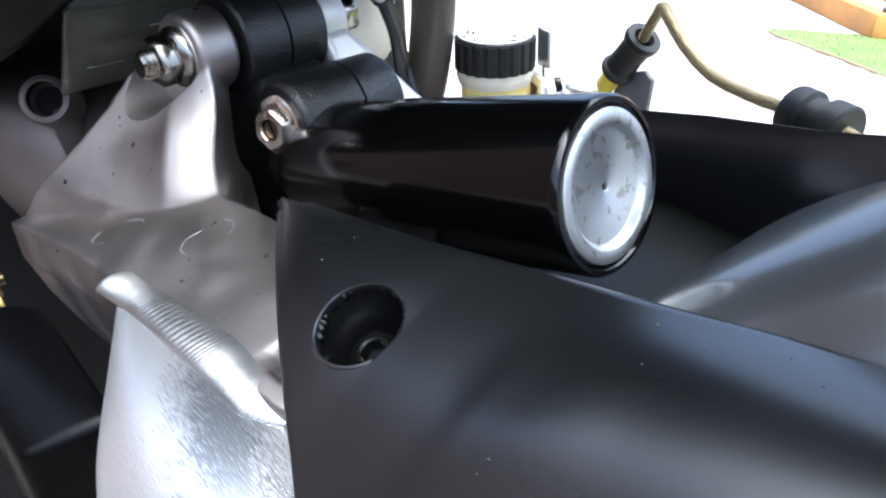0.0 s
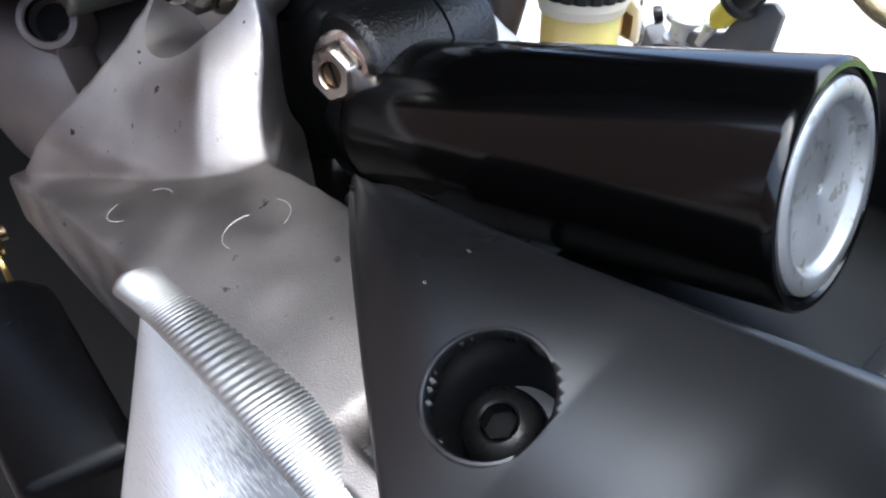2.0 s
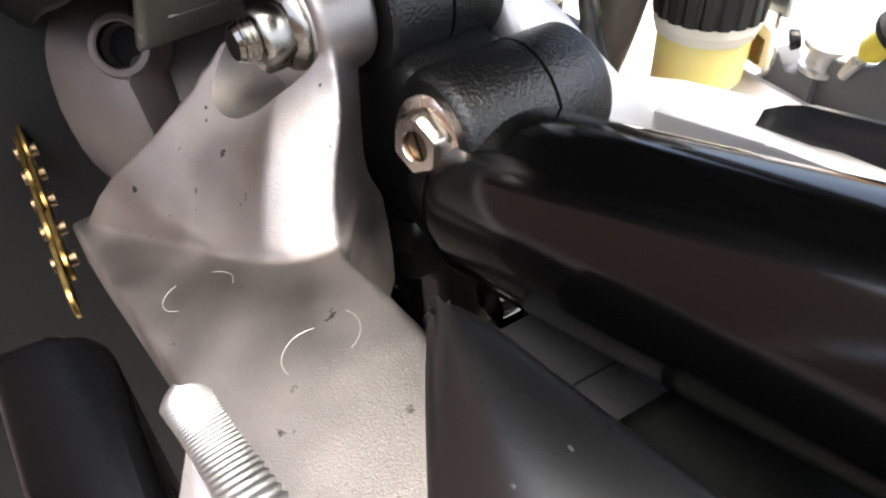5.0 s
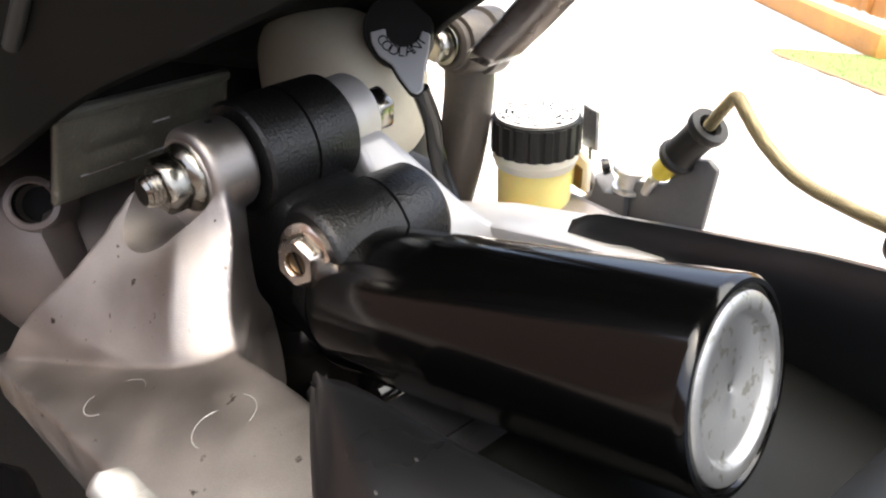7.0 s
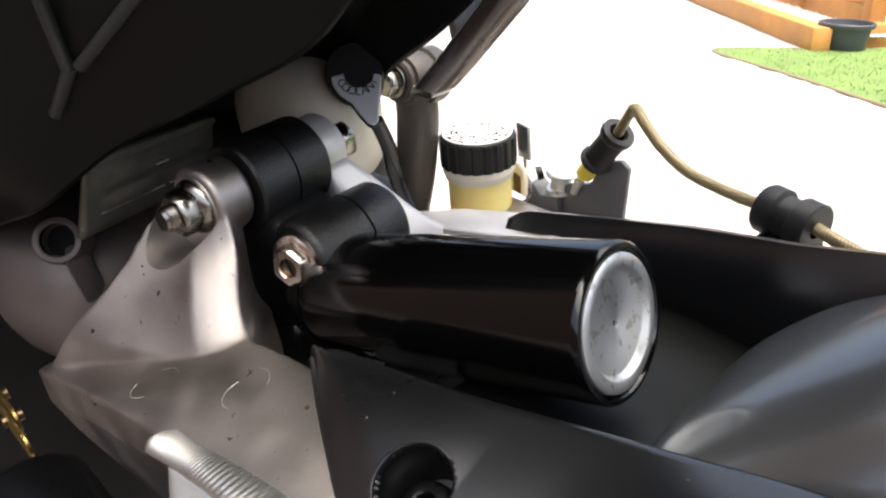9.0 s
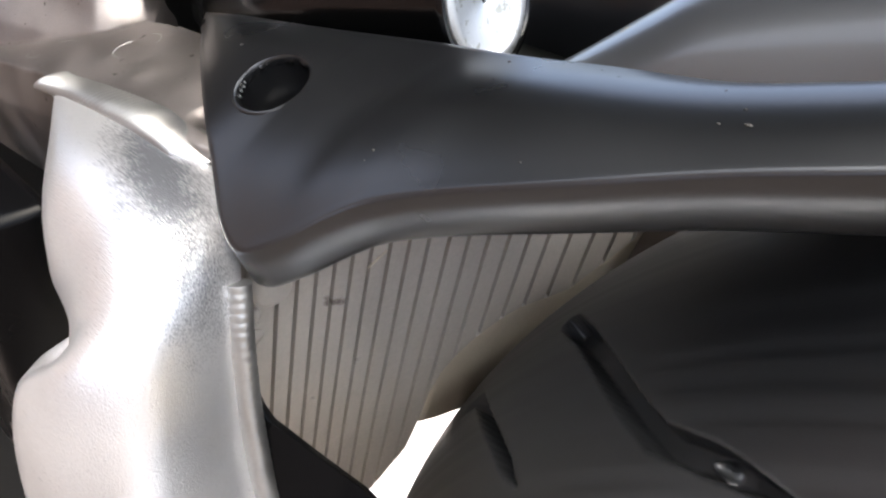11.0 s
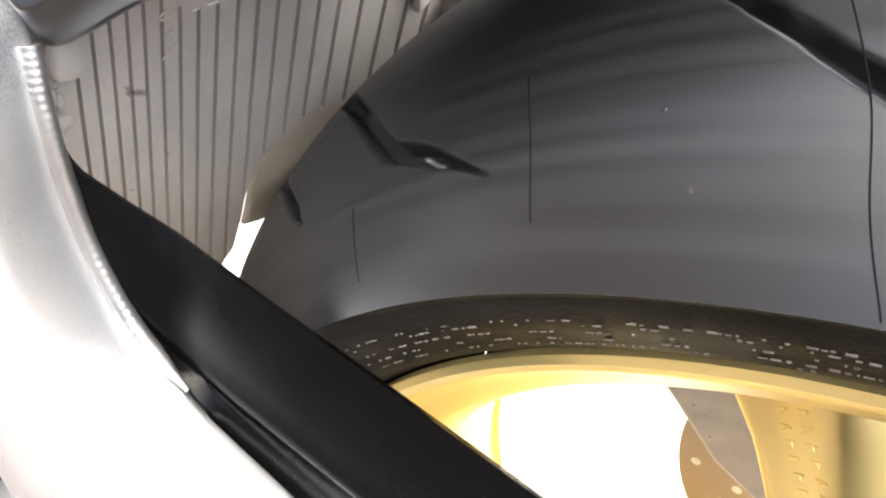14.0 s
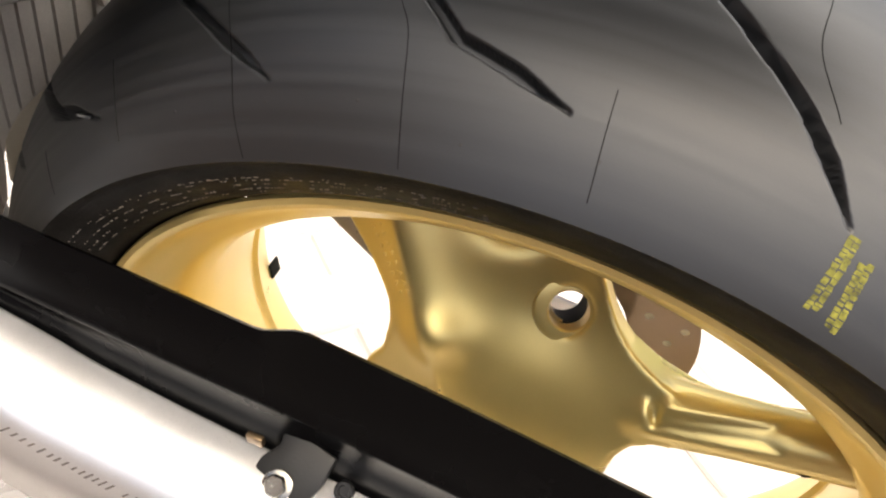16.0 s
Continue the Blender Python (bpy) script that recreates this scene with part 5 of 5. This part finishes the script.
# tail, coolant tank and frame behind the shock
def tail():
    t = holder("tail_section", "dark plastic tail underside")
    bm, rows = bmesh.new(), []
    for x, ly, lz, ry, rz in [(-760, -40, 170, 112, 160), (-640, -40, 205, 112, 190), (-480, -36, 268, 94, 262), (-432, -30, 287, 90, 284), (-413, -13, 303, 89, 300), (-385, 5, 317, 89, 317), (-357, 19, 331, 89, 338), (-330, 21, 353, 93, 361), (-300, 23, 383, 104, 388), (-200, 10, 450, 140, 455), (-60, -28, 490, 188, 490), (120, -40, 535, 200, 535), (340, -10, 600, 170, 600)]:
        b = at_x([(-760, 90), (-520, 60), (-430, 46), (-395, 42), (-360, 36), (-300, 28), (-220, 34), (-170, 40), (-60, 40), (120, 30)], x)[0]
        rows.append([(x, ly - 12 - b * 0.8, lz + 260), (x, ly - 8 - b * 0.62, lz + 90), (x, ly - 4 - b * 0.25, lz + 26), (x, ly, lz), (x, ly + 6, lz + 14), (x, (ly + ry) / 2, max(lz, rz) + 38), (x, ry - 8, rz + 30), (x, ry, rz), (x, ry + 10, rz + 40), (x, ry + 16, rz + 260)])
    rows = [list(r) for r in zip(*[spline(c, 5) for c in zip(*rows)])]
    loft(bm, rows, ring=True, caps=True)
    mod_bevel(part("undertray", bm, TAIL, t, "dark plastic undertray", sharp=40), 3, 2, 40)
    bm = bmesh.new()
    rows = []
    for x, y, z in [(-401, 92.5, 298), (-397, 92, 301), (-387, 92, 310), (-364, 92, 332), (-332, 92, 362), (-292, 92, 399)]:
        rows.append([(x, y - 6, z - 1), (x + 3, y - 1, z - 4), (x + 6, y + 6, z - 3), (x + 4, y + 14, z + 6), (x - 6, y + 18, z + 30)])
    loft(bm, rows)
    mod_solid(part("body_panel", bm, BODY, t, "bronze painted body panel", sharp=50), 2)
    for (x0, y0, z0), (x1, y1, z1) in [((-394.9, -25.4, 354), (-402.9, -21.3, 331.6)), ((-374, -5.0, 354), (-400.6, -19.0, 331.5)), ((-402.4, -20.7, 331.6), (-413.2, -24.4, 318.6))]:
        bm = bmesh.new()
        tube(bm, [(x0, y0, z0), (x1, y1, z1)], 1.7, 12)
        part("stiffening_rib", bm, LITRIB, t)
    return t


tail()


def heat_shield():
    h = holder("heat_shield", "grey pressed metal heat shield")
    bm = bmesh.new()
    a, b, c, d = V(-428, -18, 298), V(-466, 42, 287), V(-474, 40, 262), V(-450, -20, 268)
    rows = []
    for i in range(25):
        u = i / 24
        row = []
        for j in range(17):
            v = j / 16
            p = a.lerp(b, u).lerp(d.lerp(c, u), v)
            row.append(p + V(0.79, 0.35, -0.5) * (0.6 * (1 if 4 <= j <= 6 or 9 <= j <= 11 else 0) * (1 if (i // 4) % 3 else 0)))
        rows.append(row)
    loft(bm, rows)
    mod_solid(part("shield", bm, GREYPLATE, h, sharp=40), 1.5)
    bm = bmesh.new()
    tube(bm, [a, b], 1.8, 10)
    part("rolled_edge", bm, GREYPLATE, h)
    for v, runs in ((0.33, ((0.30, 0.42), (0.50, 0.60), (0.68, 0.78), (0.86, 0.93))), (0.72, ((0.12, 0.34), (0.38, 0.58), (0.62, 0.72), (0.78, 0.88)))):
        for u0, u1 in runs:
            bm = bmesh.new()
            tube(bm, [a.lerp(b, u).lerp(d.lerp(c, u), v) + V(0.79, 0.35, -0.5) * 0.9 for u in (u0, (u0 + u1) / 2, u1)], 0.28, 6)
            part("embossed_line", bm, LABEL, h)


heat_shield()


def coolant_tank():
    c = holder("coolant_tank", "cream plastic coolant tank with a labelled cap")
    bm = bmesh.new()
    ball(bm, (-462, 82, 276), (36, 22, 27), 32, 20, 0.75)
    part("tank", bm, WHITE, c)
    right, up = V(0.703, 0.707, -0.075), V(-0.299, 0.39, 0.871)
    out = right.cross(up)
    o = V(-424, 76, 301) + right * 3.6 - up * 1.0
    def at(x, y, d=0.0):
        return o + right * (0.7 * x) + up * (0.7 * y) + out * d
    bm = bmesh.new()
    lathe(bm, [(0, 0), (10, 0), (10.6, -1), (10.6, -9), (0, -9)], at(-1, 4), out, 48)
    part("cap", bm, SOFTRUBBER, c, "black rubber cap")
    bm = bmesh.new()
    flag = [(13.2 * math.cos(radians(a)), 4 + 13.2 * math.sin(radians(a))) for a in range(-212, -55, 6)]
    flag = [(-12.4, 1)] + [(-11.5, -3.5), (-8, -8.5), (-2, -12), (1.5, -17), (6.5, -22.6), (9.5, -23.6), (11.8, -21.6), (12.0, -12), (13, -6), (13.2, 2), (9.5, 3), (8.6, -0.6), (5.6, -3.4), (1.5, -4.4), (-2.6, -3.2), (-5.4, 0), (-6, 3)]
    prism(bm, [at(x, y, 0.2) for x, y in flag], out * 1.4, 0.4, 1)
    part("label", bm, LABEL, c, "grey label printed COOLANT")
    bm = bmesh.new()
    prism(bm, [at(x * 1.04 - 0.6, y * 1.03 - 0.6, -1.6) for x, y in flag], out * 1.5, 0.4, 1)
    part("label_backing", bm, SOFTRUBBER, c)
    for k, ch in enumerate("COOLANT"):
        cu = bpy.data.curves.new("letter", "FONT")
        cu.body, cu.size, cu.align_x, cu.align_y = ch, 0.0042, "CENTER", "CENTER"
        cu.extrude = 0.00008
        a = radians(-148 + 20.0 * k)
        r = 9.6
        p = at(1.2 + r * 1.0 * math.cos(a), 3.0 + r * math.sin(a), 1.72) / 1000
        tangent = (right * -math.sin(a) + up * math.cos(a)).normalized()
        rad = (right * -math.cos(a) + up * -math.sin(a)).normalized()
        m = Matrix((tangent, rad, tangent.cross(rad))).transposed().to_4x4()
        m.translation = p
        tmp = bpy.data.objects.new("tmp", cu)
        me = bpy.data.meshes.new_from_object(tmp)
        bpy.data.objects.remove(tmp)
        me.materials.append(INK)
        ob = new("letter", me)
        ob.parent = c
        ob.matrix_local = m
    bm = bmesh.new()
    tube(bm, spline([tuple(at(10, -20, -2)), (-417, 86, 273), (-419, 89, 262), (-416, 90, 250), (-410, 92, 236)], 8), [3.0] * 33, 12, 0.6)
    part("strap", bm, GLOSS, c, "glossy black strap")


coolant_tank()


def frame_piece():
    f = holder("rear_frame", "cast metal frame with a large bolt")
    ax = V(-0.08, 0.98, -0.12).normalized()
    o = V(-430.5, 104, 291)
    bm = bmesh.new()
    lathe(bm, [(0, 0), (7.2, 0), (8.4, 1), (8.4, 3), (9.6, 3.6), (10.4, 6), (10.4, 14), (11.6, 15), (11.6, 22), (0, 22)], o, ax, 40)
    part("bush", bm, OLIVE, f, "dark turned metal bush")
    bm = bmesh.new()
    lathe(bm, [(0, 0), (6.4, 0), (6.4, -1.4), (5.6, -1.8), (0, -1.8)], o, ax, 36)
    part("washer", bm, STEEL, f)
    bm = bmesh.new()
    hexagon(bm, o - ax * 1.4, -ax, 9.6, 5.4, 0.9, 10)
    part("bolt", bm, STEEL, f, "zinc plated frame bolt")
    bm = bmesh.new()
    tube(bm, spline([(-436, 119, 285), (-436, 119, 270), (-440, 118, 245), (-448, 116, 215)], 6), [9] * 19, 24)
    part("stay", bm, OLIVE, f)
    # pivot plate and ring ahead of the swingarm, their shade put into a darker casting colour
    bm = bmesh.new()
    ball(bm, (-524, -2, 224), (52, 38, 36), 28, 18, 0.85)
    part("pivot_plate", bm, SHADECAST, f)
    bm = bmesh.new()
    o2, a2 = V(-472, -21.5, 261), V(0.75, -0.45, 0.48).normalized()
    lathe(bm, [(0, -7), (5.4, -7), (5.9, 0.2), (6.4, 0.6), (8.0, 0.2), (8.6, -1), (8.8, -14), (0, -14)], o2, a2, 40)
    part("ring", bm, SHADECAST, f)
    bm = bmesh.new()
    lathe(bm, [(0, -6.6), (5.6, -6.6), (5.8, 0)], o2, a2, 32)
    part("bore", bm, INK, f)
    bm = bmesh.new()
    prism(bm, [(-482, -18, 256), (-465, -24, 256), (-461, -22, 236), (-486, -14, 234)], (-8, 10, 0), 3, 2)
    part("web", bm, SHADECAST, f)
    bm = bmesh.new()
    block(bm, (-1150, -150, -260), (-548, 200, 292), 20, 3)
    part("engine", bm, DARKMETAL, f, "dark engine casing")
    bm = bmesh.new()
    block(bm, (-520, 0, 60), (-440, 130, 236), 14, 3)
    part("casing", bm, DARKMETAL, f)


OLIVE = material("olive_casting", (0.065, 0.055, 0.048), 0.45, 0.3, 0.2, 500, 0.2, 30)
DARKMETAL = material("dark_engine_paint", (0.008, 0.008, 0.008), 0.5, 0.0, 0.2, 500, 0.25, 30, spec=0.15)
frame_piece()


# ---- garden, in metres ----
def planter():
    bm = bmesh.new()
    lathe(bm, [(0, 0.0), (0.098, 0.0), (0.103, 0.006), (0.118, 0.150), (0.132, 0.153), (0.135, 0.158), (0.135, 0.182), (0.131, 0.187), (0.120, 0.186), (0.115, 0.15), (0, 0.15)], (0, 0, 0), (0, 0, 1), 48)
    ob = part("planter", bm, POT, scale=1)
    ob.matrix_world = pose(-1.55, 4.12, 0) @ Matrix.Diagonal((1, 1, 0.74, 1))
    tagged(ob, "round dark grey plastic planter beside the lawn", "planter")


planter()


def sleeper(a, b, z=0.0, label="orange stained timber sleeper edging the gravel bed"):
    a, b = Vector(a), Vector(b)
    bm = bmesh.new()
    block(bm, (0, 0, 0), ((b - a).length, 0.10, 0.12), 0.008)
    ob = part("timber_sleeper", bm, TIMBER, scale=1)
    ob.matrix_world = pose(a.x, a.y, z, 0, 0, math.degrees(math.atan2(b.y - a.y, b.x - a.x)))
    tagged(ob, label, "timber", "garden sleepers")


sleeper((-3.25, 5.60), (-1.64, 3.93))
sleeper((-4.90, 7.31), (-3.27, 5.62))
sleeper((-1.50, 4.24), (0.10, 5.86))
sleeper((0.12, 5.88), (1.72, 7.50))


def fence(a, b, label):
    a, b = Vector((*a, 0)), Vector((*b, 0))
    d = (b - a).normalized()
    L = (b - a).length
    ang = math.degrees(math.atan2(d.y, d.x))
    f = group_empty("garden_fence", label, "fence", pose(a.x, a.y, 0, 0, 0, ang))
    tagged(f, group="garden fences")
    bm = bmesh.new()
    block(bm, (-0.045, -0.045, 0), (0.045, 0.045, 1.0), 0.006)
    post = part("post", bm, TIMBER, f, scale=1)
    n = int(L / 0.9)
    for k in range(1, n + 1):
        o = post.copy()
        scene.collection.objects.link(o)
        o.location = (k * L / n, 0, 0)
    bm = bmesh.new()
    block(bm, (0.047, -0.012, 0), (L / n - 0.047, 0.012, 0.1445), 0.005)
    board = part("board", bm, TIMBER, f, scale=1)
    board.location = (0, 0, 0.03)
    for k in range(n):
        for j in range(6):
            if k or j:
                o = board.copy()
                scene.collection.objects.link(o)
                o.location = (k * L / n, 0.0, 0.03 + 0.145 * j)


fence((-1.56, 4.55), (-4.75, 7.85), "orange stained timber fence of level boards along the gravel bed")
fence((-1.42, 4.60), (1.60, 7.65), "orange stained timber fence of level boards behind the lawn")


def gravel():
    rng = random.Random(21)
    bm = bmesh.new()
    for (ax_, ay), (bx, by) in (((-1.62, 4.06), (-4.8, 7.36)), ((-1.56, 4.34), (1.6, 7.5))):
        d = Vector((bx - ax_, by - ay))
        L = d.length
        d.normalize()
        nrm = Vector((-d.y, d.x)) if d.x > 0 else Vector((d.y, -d.x))
        for k in range(1500):
            p = Vector((ax_, ay)) + d * (L * rng.random() ** 1.5) + nrm * rng.uniform(0.03, 0.34)
            r = rng.uniform(0.008, 0.018)
            c = V(p.x, p.y, 0.06 + r * 0.3)
            vs = [bm.verts.new(c + V(*q) * r) for q in ((1, 0, 0), (0, 1, 0), (-1, 0, 0), (0, -1, 0), (rng.uniform(-.3, .3), 0, 0.8))]
            for i in range(4):
                bm.faces.new((vs[i], vs[(i + 1) % 4], vs[4]))
    ob = part("gravel", bm, GRAVEL, scale=1, sharp=10)
    tagged(ob, "white decorative gravel between sleepers and fence", "gravel", kind="stuff")
    bm = bmesh.new()
    for pts in ([(-1.66, 4.02), (-4.86, 7.32), (-4.5, 7.8), (-1.5, 4.5)], [(-1.56, 4.30), (-1.62, 4.5), (1.5, 7.9), (1.7, 7.6)]):
        quad(bm, [(x, y, 0.058) for x, y in pts])
    tagged(part("gravel_bed", bm, GRAVEL, scale=1), "pale gravel bed under the loose stones", "gravel", kind="structure")


gravel()


def lawn():
    bm = bmesh.new()
    bm.faces.new([bm.verts.new((x, y, 0.006)) for x, y in LAWN])
    tagged(part("lawn", bm, SOIL, scale=1), "short green lawn beside the paving", "lawn", kind="structure")
    rng = random.Random(5)
    pts, faces = [], []
    while len(faces) < 26000:
        x, y = rng.uniform(-2.0, 1.6), rng.uniform(1.6, 5.6)
        if not in_lawn(x, y) or rng.random() < 0.4 * (y - 3.5):
            continue
        a, h, w = rng.uniform(0, 6.28), rng.uniform(0.010, 0.022), rng.uniform(0.0015, 0.003)
        lean = rng.uniform(0, 0.02)
        i = len(pts)
        pts += [(x - w * math.cos(a), y - w * math.sin(a), 0.004), (x + w * math.cos(a), y + w * math.sin(a), 0.004), (x + lean * math.sin(a), y - lean * math.cos(a), h)]
        faces.append((i, i + 1, i + 2))
    me = bpy.data.meshes.new("grass")
    me.from_pydata(pts, [], faces)
    me.materials.append(GRASS)
    tagged(new("grass", me), "short green grass blades of the lawn", "grass", kind="stuff")
    bm = bmesh.new()
    edge = LAWN[7:] + LAWN[:6]
    tube(bm, [(x, y, 0.0) for x, y in spline(edge, 6)], 0.009, 8, 1.0)
    tagged(part("lawn_edging", bm, KERB, scale=1, sharp=60), "thin brown edging strip round the lawn", "edging", kind="structure")


lawn()


# ---- paving, last: blocks 200 x 100 mm laid in rows across the garden's axes ----
def paving():
    road = new("pavement")
    tagged(road, "pale concrete block paving in staggered rows", "paving", kind="structure")
    bm = bmesh.new()
    block(bm, (-0.0975, -0.0475, -0.05), (0.0975, 0.0475, 0.0), 0.004, 1)
    bed = bmesh.new()
    block(bed, (-5.5, -0.2, -0.04), (2.3, 7.9, -0.004))
    tagged(part("paving_bed", bed, JOINT, road, scale=1), "pale joint sand")
    me = bpy.data.meshes.new("paving_block")
    for f in bm.faces:
        f.smooth = False
    bm.to_mesh(me)
    me.materials.append(PAVER)
    base = [v.co.copy() for v in bm.verts]
    tris = [[v.index for v in f.verts] for f in bm.faces]
    bm.free()
    rng = random.Random(3)
    U, W = Vector((0.7071, -0.7071, 0)), Vector((0.7071, 0.7071, 0))
    cells = []
    for i in range(-75, 76):
        for j in range(-45, 46):
            p = U * (0.1 * i) + W * (0.2 * j + (0.1 if i % 2 else 0))
            if -5.4 < p.x < 2.2 and -0.1 < p.y < 7.8 and not in_lawn(p.x, p.y) and p.x + p.y < 2.2 + 0.05 * (p.y - 2) + (0.0 if p.x > -1.6 else 0.15):
                cells.append(p)
    near = sorted(cells, key=lambda p: (p - Vector((-1.2, 1.7, 0))).length)
    rot = Matrix((W, -U, Vector((0, 0, 1)))).transposed()
    for p in near[:300]:
        ob = new("paving_block", me)
        ob.parent = road
        m = rot.to_4x4()
        m.translation = p + Vector((0, 0, rng.uniform(-0.0015, 0.0015)))
        ob.matrix_local = m
    pts, faces = [], []
    for p in near[300:]:
        n = len(pts)
        z = rng.uniform(-0.0015, 0.0015)
        pts += [tuple(rot @ v + p + Vector((0, 0, z))) for v in base]
        faces += [[n + k for k in f] for f in tris]
    far = bpy.data.meshes.new("paving_blocks")
    far.from_pydata(pts, [], faces)
    far.materials.append(PAVER)
    ob = new("paving_blocks", far)
    ob.parent = road
    tagged(ob, kind="stuff")


paving()
